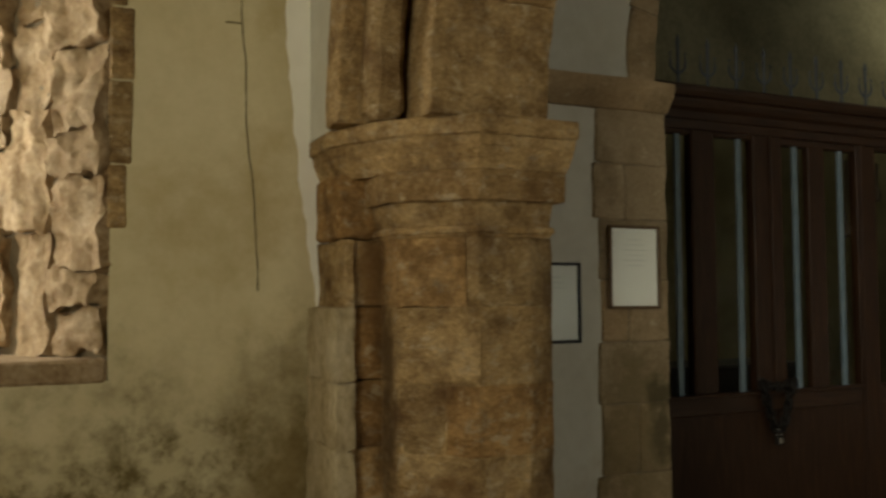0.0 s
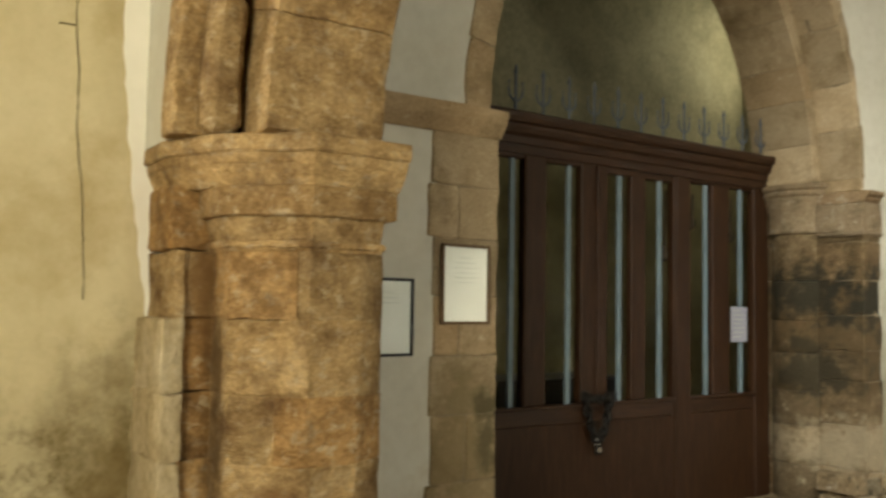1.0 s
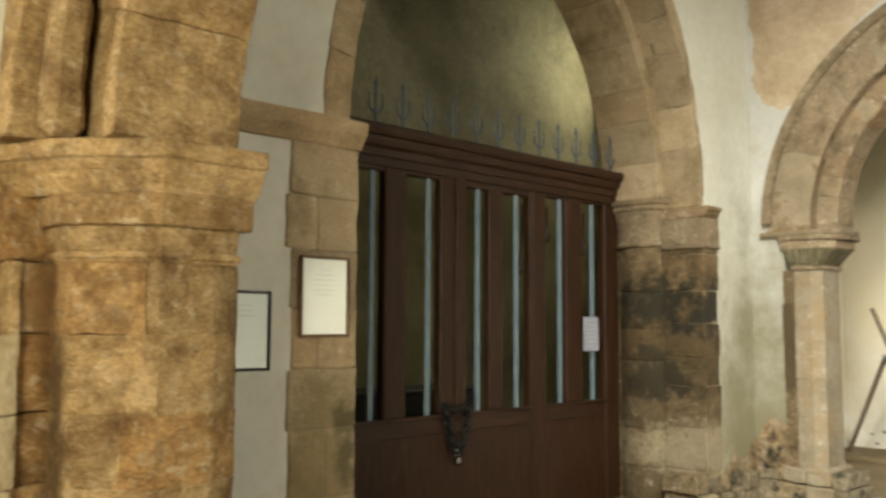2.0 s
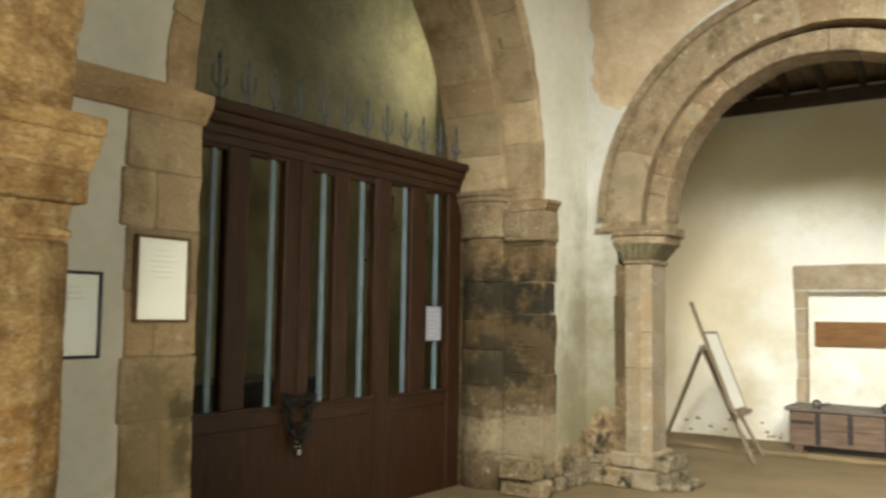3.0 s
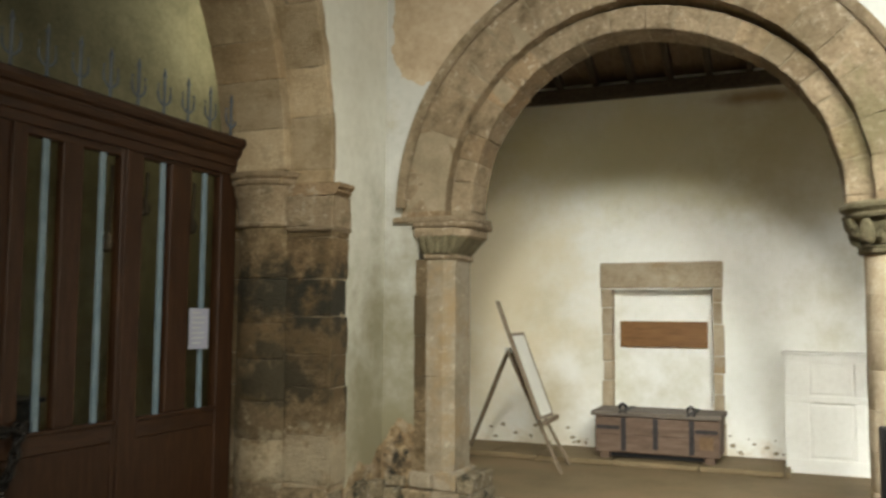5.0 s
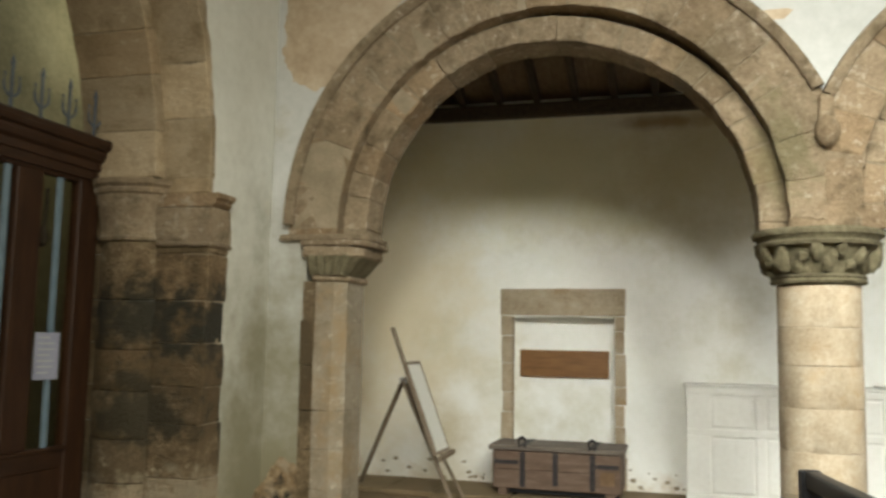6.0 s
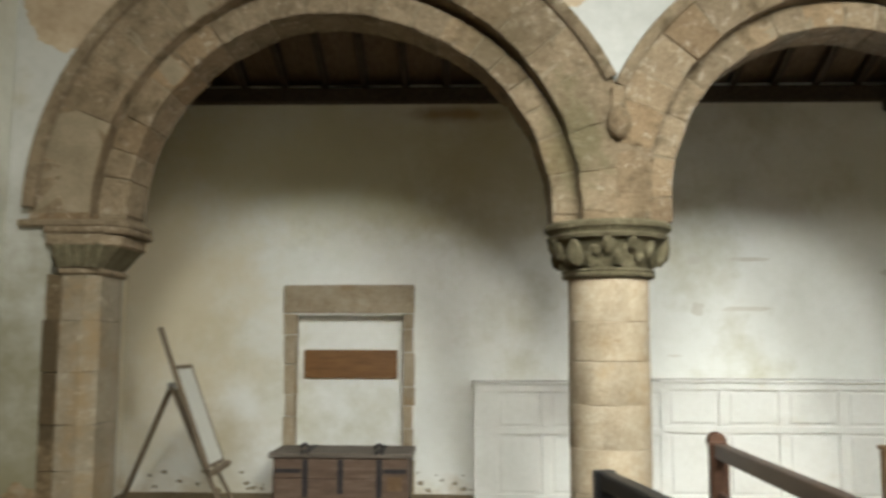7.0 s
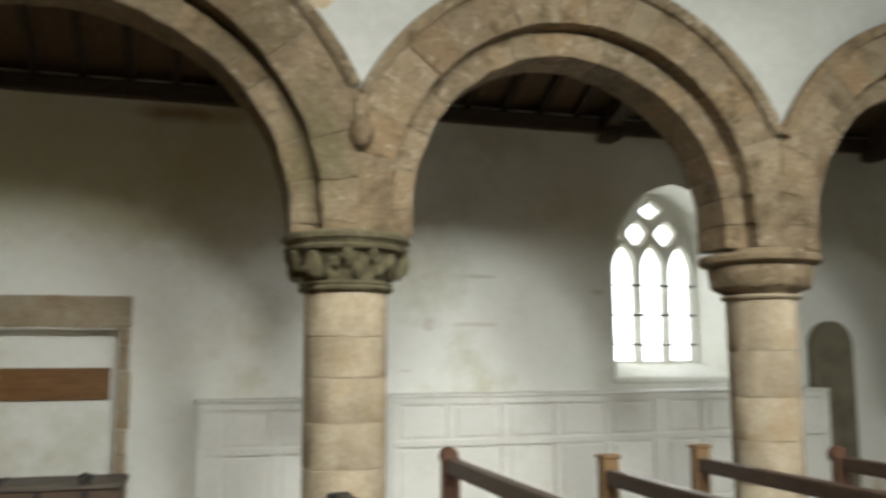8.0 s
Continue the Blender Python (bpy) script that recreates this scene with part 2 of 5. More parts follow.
PEWWOOD = surface("polished_pew_wood", ((0.0425, 0.0209, 0.0114), (0.085, 0.0408, 0.0228), (0.136, 0.0712, 0.0399)), 4.0, rough=0.4, bump=0.1, fine=26, stretch=(5, 0.8, 5), spec=0.45)
PEWRAIL = surface("dark_pew_rail", ((0.028, 0.016, 0.01), (0.055, 0.032, 0.02), (0.09, 0.055, 0.036)), 4.0, rough=0.4, bump=0.1, fine=26, stretch=(5, 0.8, 5), spec=0.45)
GOLDPEW = surface("worn_golden_pew_end", ((0.09, 0.05, 0.022), (0.17, 0.1, 0.045), (0.25, 0.155, 0.075)), 4.0, rough=0.45, bump=0.12, fine=26, stretch=(5, 5, 0.8), spec=0.4)
ROOFWOOD = surface("roof_timber", ((0.0338, 0.026, 0.0182), (0.065, 0.0494, 0.0351), (0.104, 0.0806, 0.0572)), 5.0, rough=0.8, bump=0.2, fine=28, stretch=(5, 0.7, 5))
ROOFBOARD = surface("roof_boards", ((0.112, 0.08, 0.0512), (0.176, 0.128, 0.0832), (0.24, 0.176, 0.1152)), 5.0, rough=0.85, bump=0.2, fine=28, stretch=(5, 0.7, 5))
IRON = surface("black_iron", ((0.01, 0.009, 0.008), (0.02, 0.018, 0.016), (0.04, 0.035, 0.03)), 12.0, rough=0.55, bump=0.15, metal=0.6)
BLACKPAINT = surface("black_paint", ((0.008, 0.008, 0.009), (0.014, 0.014, 0.015), (0.022, 0.021, 0.021)), 6.0, rough=0.4, bump=0.05)
BLUEIRON = surface("pale_blue_painted_iron", ((0.1008, 0.144, 0.1728), (0.1584, 0.216, 0.2484), (0.216, 0.27, 0.2988)), 9.0, rough=0.45, bump=0.1)
SPIKE = surface("grey_blue_spike_paint", ((0.06, 0.072, 0.084), (0.096, 0.114, 0.132), (0.132, 0.15, 0.168)), 9.0, rough=0.55, bump=0.1)
WHITEPAINT = surface("old_white_paint", ((0.68, 0.66, 0.6), (0.77, 0.755, 0.7), (0.81, 0.8, 0.75)), 2.0, rough=0.6, bump=0.08, fine=20, stain=(0.6, 0.55, 0.44), stain_scale=2.5, stain_at=(0.6, 0.8))
PAPER = surface("paper", ((0.66, 0.65, 0.58), (0.72, 0.71, 0.64), (0.76, 0.75, 0.69)), 3.0, rough=0.7, bump=0.02)
NOTICE = surface("lilac_paper", ((0.27, 0.275, 0.34), (0.34, 0.345, 0.41), (0.4, 0.405, 0.47)), 3.0, rough=0.7, bump=0.02)
INK = surface("faded_ink", ((0.42, 0.42, 0.38), (0.48, 0.48, 0.44), (0.54, 0.54, 0.5)), 8.0, bump=0)
FRAMEWOOD = surface("brown_frame", ((0.08, 0.045, 0.02), (0.14, 0.085, 0.04), (0.2, 0.13, 0.07)), 8.0, rough=0.5, bump=0.1)
STEEL = surface("worn_steel", ((0.35, 0.34, 0.31), (0.5, 0.48, 0.44), (0.62, 0.6, 0.55)), 8.0, rough=0.35, metal=1.0, bump=0.05)
ROPE = surface("dark_rope", ((0.02, 0.015, 0.01), (0.04, 0.03, 0.02), (0.06, 0.045, 0.03)), 20.0, bump=0.3)
SLATE = surface("grey_memorial_slab", ((0.1, 0.085, 0.055), (0.17, 0.148, 0.1), (0.24, 0.21, 0.15)), 4.0, bump=0.3)
PALE = surface("pale_grey_limestone", ((0.1651, 0.127, 0.0762), (0.254, 0.2096, 0.1429), (0.3175, 0.2763, 0.2064)), 5.0, piece=0.07, bump=0.6, fine=34, deep=0.04, stain=(0.24, 0.17, 0.09), stain_scale=3.6, stain_at=(0.51, 0.66), second=((0.46, 0.4, 0.3), 13.0, 0.58))
# pale tones put the side light on the pier's edge into the colour
EDGESTONE = surface("lit_edge_stone", ((0.26, 0.185, 0.085), (0.56, 0.45, 0.26), (0.76, 0.67, 0.47)), 7.0, speck=0.6, deep=0.06, piece=0.1, bump=1.0, fine=36, stretch=(1, 1, 0.6))
WHITESTRIP = surface("white_strip", ((0.8, 0.77, 0.66), (0.86, 0.83, 0.72), (0.89, 0.865, 0.77)), 2.0, bump=0.1, fine=14)
MORTAR = surface("lime_mortar", ((0.16, 0.125, 0.075), (0.24, 0.19, 0.12), (0.31, 0.25, 0.17)), 6.0, bump=0.5)

GLASS = bpy.data.materials.new("window_glass")
GLASS.use_nodes = True
gp = GLASS.node_tree.nodes["Principled BSDF"]
gp.inputs["Base Color"].default_value = (0.93, 0.95, 0.93, 1)
gp.inputs["Transmission Weight"].default_value, gp.inputs["Roughness"].default_value, gp.inputs["IOR"].default_value = 1.0, 0.02, 1.1

# olive tint added to darken the tower room seen through the screen
TINTEDGLASS = GLASS.copy()
TINTEDGLASS.name = "olive_tinted_screen_glass"
TINTEDGLASS.node_tree.nodes["Principled BSDF"].inputs["Base Color"].default_value = (0.74, 0.72, 0.6, 1)

SKYGLOW = bpy.data.materials.new("bright_sky")
SKYGLOW.use_nodes = True
sp = SKYGLOW.node_tree.nodes["Principled BSDF"]
sp.inputs["Base Color"].default_value = (0, 0, 0, 1)
sp.inputs["Emission Color"].default_value, sp.inputs["Emission Strength"].default_value = (1.0, 1.0, 0.98, 1), 3.0


# ---- building blocks ----
def mesh_of(name, bm, material, smooth=False):
    bmesh.ops.recalc_face_normals(bm, faces=bm.faces)
    me = bpy.data.meshes.new(name)
    bm.to_mesh(me)
    bm.free()
    me.materials.append(material)
    if smooth:
        me.shade_smooth()
        me.set_sharp_from_angle(angle=radians(38))
    return me


def solid(name, bm, material, label="", category="", kind="", group="", smooth=False):
    return tagged(new(name, mesh_of(name, bm, material, smooth)), label, category, group, kind)


def base(name, at, label, category, kind="", group=""):
    ob = new(name)
    ob.location = at
    ob.empty_display_size = 0.1
    return tagged(ob, label, category, group, kind)


def part(name, bm, material, parent, label="", smooth=False):
    ob = new(name, mesh_of(name, bm, material, smooth))
    ob.parent = parent
    if not parent.parent:
        ob.matrix_parent_inverse = Matrix.Translation(parent.location).inverted()
    return tagged(ob, label)


def bevelled(bm, width, seg=1):
    if width:
        bmesh.ops.bevel(bm, geom=list(bm.edges), offset=width, segments=seg, affect="EDGES", profile=0.6)
    return bm


def box(a, b, bev=0.006, jit=0.0, seg=1):
    bm = bmesh.new()
    bmesh.ops.create_cube(bm, size=1)
    for v in bm.verts:
        v.co = Vector([(a[i] + b[i]) / 2 + v.co[i] * (b[i] - a[i]) + random.uniform(-jit, jit) for i in range(3)])
    return bevelled(bm, bev, seg)


def add(bm, other):
    me = bpy.data.meshes.new("scratch")
    other.to_mesh(me)
    other.free()
    bm.from_mesh(me)
    bpy.data.meshes.remove(me)
    return bm


def boxes(*pairs, bev=0.006):
    bm = bmesh.new()
    for a, b in pairs:
        add(bm, box(a, b, bev))
    return bm


def prism(poly, axis, lo, hi, bev=0.0):
    """Extrudes a plane outline along an axis: the other two coordinates in their order."""
    bm = bmesh.new()

    def at(p, w):
        c = list(p)
        c.insert("xyz".index(axis), w)
        return c
    low = [bm.verts.new(at(p, lo)) for p in poly]
    high = [bm.verts.new(at(p, hi)) for p in poly]
    n = len(poly)
    ends = [bm.faces.new(low), bm.faces.new(high)]
    for i in range(n):
        bm.faces.new((low[i], low[(i + 1) % n], high[(i + 1) % n], high[i]))
    if bev:
        bmesh.ops.recalc_face_normals(bm, faces=bm.faces)
        bevelled(bm, bev)
    elif n > 6:
        bm.normal_update()
        bmesh.ops.triangulate(bm, faces=ends)
    return bm


def lathe(profile, x, y, seg=40, a0=0.0, a1=2 * math.pi):
    """profile: rows of radius, height from the bottom up."""
    bm = bmesh.new()
    whole = abs(a1 - a0 - 2 * math.pi) < 1e-6
    count = seg if whole else seg + 1
    rings = []
    for r, z in profile:
        rings.append([bm.verts.new((x + r * math.cos(a0 + (a1 - a0) * i / seg), y + r * math.sin(a0 + (a1 - a0) * i / seg), z)) for i in range(count)])
    for lo, hi in zip(rings, rings[1:]):
        for i in range(count if whole else count - 1):
            j = (i + 1) % count
            bm.faces.new((lo[i], lo[j], hi[j], hi[i]))
    if whole:
        bm.faces.new(rings[0])
        bm.faces.new(rings[-1])
    return bm


def bar(p, q, w, d, bev=0.004, up=(0, 0, 1)):
    """A squared bar from p to q, w wide and d deep."""
    p, q = Vector(p), Vector(q)
    bm = box((-w / 2, -d / 2, 0), (w / 2, d / 2, (q - p).length), bev)
    bm.transform(Matrix.Translation(p) @ (q - p).to_track_quat("Z", "Y").to_matrix().to_4x4())
    return bm


def tube(points, r, seg=8):
    bm = bmesh.new()
    pts = [Vector(p) for p in points]
    rings = []
    for i, p in enumerate(pts):
        d = (pts[min(i + 1, len(pts) - 1)] - pts[max(i - 1, 0)]).normalized()
        q = d.to_track_quat("Z", "Y")
        rings.append([bm.verts.new(p + q @ Vector((r * math.cos(k * 2 * math.pi / seg), r * math.sin(k * 2 * math.pi / seg), 0))) for k in range(seg)])
    for a, b in zip(rings, rings[1:]):
        for k in range(seg):
            bm.faces.new((a[k], a[(k + 1) % seg], b[(k + 1) % seg], b[k]))
    bm.faces.new(rings[0])
    bm.faces.new(rings[-1])
    return bm


def rough(bm, amount, scale=6.0, cuts=3, seed=0.0):
    bmesh.ops.subdivide_edges(bm, edges=bm.edges, cuts=cuts, use_grid_fill=True)
    for v in bm.verts:
        n = noise.noise_vector(v.co * scale + Vector((seed, seed * 1.7, 0)))
        v.co += n * amount
    return bm


def cut(bm, co, no):
    """Keeps the side of the plane from which its normal points away."""
    bmesh.ops.bisect_plane(bm, geom=list(bm.verts) + list(bm.edges) + list(bm.faces), plane_co=co, plane_no=no, clear_outer=True)
    edges = [e for e in bm.edges if e.is_boundary]
    if edges:
        bmesh.ops.holes_fill(bm, edges=edges)
    return bm


def wedge(cu, cz, r0, r1, a0, a1, axis, lo, hi, bev=0.009):
    """An arch stone between two radii and angles."""
    steps = 3
    poly = [(cu + r1 * math.cos(a0 + (a1 - a0) * k / steps), cz + r1 * math.sin(a0 + (a1 - a0) * k / steps)) for k in range(steps + 1)]
    poly += [(cu + r0 * math.cos(a1 - (a1 - a0) * k / steps), cz + r0 * math.sin(a1 - (a1 - a0) * k / steps)) for k in range(steps + 1)]
    return prism(poly, axis, lo, hi, bev)


def shares(n, wobble):
    w = [1 + random.uniform(-wobble, wobble) for _ in range(n)]
    out = [0.0]
    for v in w:
        out.append(out[-1] + v / sum(w))
    return out


def arc(cu, cz, r, a0, a1, n):
    return [(cu + r * math.cos(a0 + (a1 - a0) * k / n), cz + r * math.sin(a0 + (a1 - a0) * k / n)) for k in range(n + 1)]


def blob(u, v, ru, rv, seed, n=26):
    """An irregular rounded outline."""
    out = []
    for k in range(n):
        a = 2 * math.pi * k / n
        f = 1 + 0.55 * noise.noise(Vector((math.cos(a) * 1.3 + seed * 3.7, math.sin(a) * 1.3, seed))) + 0.25 * noise.noise(Vector((math.cos(a) * 4, math.sin(a) * 4 + seed, seed)))
        out.append((u + ru * f * math.cos(a), v + rv * f * math.sin(a)))
    return out


WEST, NORTH, ARC0, ARC1 = -3.05, 11.45, 7.90, 8.42
TOP = 7.0

# ---- floor, plain closing walls, ceilings ----
bm = box((-8.0, -3.0, -0.2), (11.0, 13.0, 0.0), 0)
solid("floor", bm, FLOOR, "worn beige stone church floor", "floor", "structure")
def wall_with_opening(name, axis, lo, hi, u0, u1, a, b, z0, z1, mat, label):
    """A closing wall from u0 to u1 with one opening from a to b, z0 to z1."""
    w = solid(name, prism([(u0, 0), (u1, 0), (u1, TOP), (u0, TOP), (u0, z1), (b, z1), (b, z0), (u0, z0)], axis, lo, hi), mat, label, "wall", "structure")
    c0, c1 = ((u0, lo, z0), (a, hi, z1)) if axis == "y" else ((lo, u0, z0), (hi, a, z1))
    part("window_pier", box(c0, c1, 0), mat, w)


wall_with_opening("wall_south", "y", -2.9, -2.4, -5.0, 4.3, 0.4, 2.2, 1.5, 3.7, AISLEPL, "plain yellowed plaster aisle wall with a window opening")
wall_with_opening("wall_east", "x", 10.5, 10.9, 2.17, 8.4, 3.7, 6.7, 1.4, 4.0, PLASTER, "plain plaster nave end wall, unseen, with an opening added for its lamp")
solid("wall_aisle_end", box((4.0, -2.9, 0), (4.3, 1.5, TOP), 0), AISLEPL, "plain plaster aisle end wall", "wall", "structure")
solid("ceiling", box((-5.0, -2.9, TOP), (10.9, 8.4, TOP + 0.15), 0), ROOFWOOD, "dark timber nave ceiling", "ceiling", "structure")

# ---- west wall with the tower arch ----
MID, CN, CS, SPR = 5.15, 4.43, 5.87, 2.62


def pointed(r, n=14):
    """Half outlines of the tower arch: south springing to apex, apex to north springing."""
    top = math.acos((CS - MID) / r)
    south = [(CS - r * math.cos(a), SPR + r * math.sin(a)) for a in [top * k / n for k in range(n + 1)]]
    return south + [(2 * MID - y, z) for y, z in reversed(south[:-1])]


CO, RO = 3.9, 3.15  # outer curve of the front order on the north side


def north_curve(r, n=14):
    top = math.acos((MID - CO) / r)
    return [(CO + r * math.cos(top * (1 - k / n)), SPR + r * math.sin(top * (1 - k / n))) for k in range(n + 1)]


hole = pointed(2.735)[:15] + north_curve(RO - 0.012)
outline = [(2.1, 0), (hole[0][0], 0)] + hole + [(hole[-1][0], 0), (7.9, 0), (7.9, TOP), (2.1, TOP)]
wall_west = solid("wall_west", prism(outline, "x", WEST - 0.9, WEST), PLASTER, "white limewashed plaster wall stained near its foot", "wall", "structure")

# ---- south aisle's west wall with a deep window ----
AW = -3.1
outline = [(-2.4, 0), (2.1, 0), (2.1, TOP), (-2.4, TOP), (-2.4, 3.3), (0.645, 3.3), (0.645, 1.2), (-2.4, 1.2)]
wall_aisle = solid("wall_aisle_west", prism(outline, "x", AW - 0.9, AW), AISLEPL, "yellowed damp-stained plaster wall with a crack", "wall", "structure")
part("window_pier", box((AW - 0.9, -2.4, 1.2), (AW, -1.5, 3.3), 0), AISLEPL, wall_aisle)
random.seed(2)
DIRT = surface("crack_dirt", ((0.1, 0.08, 0.04), (0.15, 0.12, 0.06), (0.2, 0.16, 0.08)), 9, bump=0)
crack = [(AW, 1.165 + 0.005 * math.sin(k * 0.5) + random.uniform(-0.004, 0.004) + 0.11 * max(0, (k - 14) / 30) ** 1.0, 3.3 - 0.05 * k) for k in range(36)]
part("plaster_crack", tube(crack, 0.0035, 5), DIRT, wall_aisle, "dark crack in the plaster")
part("plaster_crack", tube([(AW, 1.165 - 0.012 * k, 2.69 + random.uniform(-0.004, 0.004)) for k in range(7)], 0.004, 5), DIRT, wall_aisle)


# splayed window side of rough stones, sill and jamb stones
win = base("window_1", (AW, 0.3, 1.28), "deep splayed window opening lined with rough sunlit rubble", "window", "structure")
part("mortar_bed", prism([(AW - 0.02, 0.66), (AW - 0.02, 0.75), (AW - 0.88, 0.3), (AW - 0.88, 0.02)], "z", 1.2, 3.3), MORTAR, win)
part("window_sill", rough(box((AW - 0.85, -1.5, 1.19), (AW + 0.012, 0.64, 1.285), 0.012), 0.008, 5, 3), RUBBLE, win, "lit stone window sill")
random.seed(4)
cols = [(0.02, 0.3), (0.33, 0.56), (0.6, 0.98)]
for c, (u0, u1) in enumerate(cols):
    z = 1.285
    while z < 3.25:
        h = random.uniform(0.14, 0.42) if c != 1 else random.uniform(0.2, 0.55)
        p0, p1 = Vector((AW, 0.655)), Vector((AW - 0.86, 0.03))
        a, b = p0.lerp(p1, u0 + random.uniform(-0.01, 0.02)), p0.lerp(p1, u1 + random.uniform(-0.03, 0.01))
        nrm = Vector((0.6, -0.8)) * (0.03 + random.uniform(0, 0.05) - (0.03 if c == 1 else 0))
        bk = Vector((-0.6, 0.8)) * 0.1
        bm = prism([tuple(a + nrm), tuple(b + nrm), tuple(b + bk), tuple(a + bk)], "z", z + 0.006, z + h - 0.006)
        rough(bm, 0.045, 6.0, 5, c * 3.1 + z)
        rough(bm, 0.022, 19.0, 1, z)
        part("stone", bm, RUBBLE, win, smooth=True)
        z += h
part("frame", boxes(((AW - 0.9, -1.5, 1.25), (AW - 0.84, -1.42, 3.3)), ((AW - 0.9, -0.06, 1.25), (AW - 0.84, 0.02, 3.3))), STONE, win)
z = 1.8
for h in (0.26, 0.34, 0.3, 0.38, 0.22):
    w = random.uniform(0.06, 0.1)
    part("jamb_stone", rough(box((AW - 0.12, 0.635, z + 0.004), (AW + 0.012, 0.635 + w, z + h - 0.004), 0.008), 0.006, 9, 2, z), PIER, win)
    z += h

def ring_body(cu, cz, r0, r1, a0, a1, axis, lo, hi, n=36):
    return prism(arc(cu, cz, r1, a0, a1, n) + list(reversed(arc(cu, cz, r0, a0, a1, n))), axis, lo, hi)


def wide(cy, r0, r1, a0, a1, lo, hi):
    return ring_body(cy, SPR, r0, r1, a0, a1, "x", lo, hi, 24)


# ---- tower arch dressings ----
tower_arch = base("tower_arch", (WEST, MID, 0), "pointed tower arch of squared limestone blocks", "arch", "structure")
random.seed(7)


def tower_ring(r0, r1, x0, x1, n, mat):
    top = math.acos((CS - MID) / ((r0 + r1) / 2)) + 0.05
    for side in (0, 1):
        cuts = shares(n, 0.22)
        for a, b in zip(cuts, cuts[1:]):
            c = CN if side else CS
            t0, t1 = (a * top, b * top - 0.0015) if side else (math.pi - a * top, math.pi - b * top + 0.0015)
            bm = wedge(c, SPR, r0, r1, t0, t1, "x", x0, x1 + random.uniform(-0.004, 0.006), 0.006)
            cut(bm, (0, MID, 0), (0, -1 if side else 1, 0))
            part("voussoir", rough(bm, 0.006, 7, 1, a * 9 + side), mat, tower_arch)


def front_order(n):
    """Front order of unequal width: the outer and inner curves have their own centres."""
    for side in (0, 1):
        cuts = shares(n, 0.22)
        ci, ri, co, ro = (CN, 2.57, CO, RO) if side else (2 * MID - CS, 2.57, 2 * MID - CS, 2.745)
        ti, to = math.acos((MID - ci) / ri), math.acos((MID - co) / ro)
        for a, b in zip(cuts, cuts[1:]):
            fr = [a + 0.0006 + (b - a - 0.0012) * k / 3 for k in range(4)]
            poly = [(co + ro * math.cos(to * q), SPR + ro * math.sin(to * q)) for q in fr] + [(ci + ri * math.cos(ti * q), SPR + ri * math.sin(ti * q)) for q in reversed(fr)]
            if not side:
                poly = [(2 * MID - y, z) for y, z in poly]
            bm = prism(poly, "x", WEST - 0.36, WEST + 0.012 + random.uniform(-0.004, 0.006), 0.006)
            part("voussoir", rough(bm, 0.012, 9, 2, a * 9 + side), STONE, tower_arch, smooth=True)


front_order(9)
tower_ring(2.47, 2.72, WEST - 0.905, WEST - 0.34, 9, STONE)
for side in (0, 1):
    z, mat = 0.0, (JAMB if side else STONE)
    flip = (lambda y: 2 * MID - y) if side else (lambda y: y)
    k = 0
    while z < 2.46:
        h = min(random.choice((0.24, 0.28, 0.31, 0.35)), 2.5 - z)
        if 2.5 - z - h < 0.12:
            h = 2.5 - z
        split = 3.13 + random.uniform(-0.05, 0.05)
        ext = 2.93 + random.uniform(-0.03, 0.02) if not side else 3.035 + random.uniform(-0.025, 0.015)
        inner = 3.28 if side else 3.36
        pieces = [(ext, inner)] if k % 2 or side else [(ext, split), (split + 0.004, inner)]
        for y0, y1 in pieces:
            a, b = sorted((flip(y0), flip(y1)))
            part("jamb_block", rough(box((WEST - 0.38, a, z + 0.0015), (WEST + 0.014 + random.uniform(-0.004, 0.005), b, z + h - 0.0015), 0.007, 0.003), 0.009, 9, 3, z + side), mat, tower_arch, smooth=True)
        a, b = sorted((flip(3.0), flip(3.28 if side else 3.6)))
        part("jamb_block", box((WEST - 0.9, a, z + 0.0015), (WEST - 0.385, b, z + h - 0.0015), 0.006, 0.003), mat, tower_arch)
        z += h
        k += 1
# moulded south impost
prof = [(WEST - 0.4, 2.5), (WEST + 0.03, 2.5), (WEST + 0.05, 2.53), (WEST + 0.085, 2.57), (WEST + 0.095, 2.6), (WEST + 0.095, 2.645), (WEST - 0.4, 2.65)]


bm = rough(prism([(p[0], p[1] - 0.03) for p in prof], "y", 2.2, 3.36), 0.006, 8, 3)
part("impost", bm, STONE, tower_arch, "moulded stone impost")
# north impost with a half-round shaft and its capital
prof_n = [(WEST - 0.4, 2.43), (WEST + 0.045, 2.43), (WEST + 0.07, 2.452), (WEST + 0.064, 2.466), (WEST + 0.092, 2.486), (WEST + 0.095, 2.515), (WEST - 0.4, 2.524)]
part("impost", rough(prism(prof_n, "y", 6.98, 7.2), 0.004, 9, 3), ARCHSTONE, tower_arch, "moulded stone impost")
bm = box((WEST - 0.38, 7.0, 2.195), (WEST + 0.024, 7.285, 2.428), 0.006)
for v in bm.verts:
    if v.co.z > 2.3:
        v.co.x += 0.018 if v.co.x > WEST else 0.0
        v.co.y -= 0.02 if v.co.y < 7.1 else 0.045
part("capital_block", rough(bm, 0.008, 9, 4), ARCHSTONE, tower_arch, smooth=True)
part("necking", rough(box((WEST - 0.38, 6.99, 2.165), (WEST + 0.034, 7.285, 2.198), 0.01), 0.004, 9, 3), ARCHSTONE, tower_arch, smooth=True)
SX, SY = WEST - 0.6, 7.2
z = 0.0
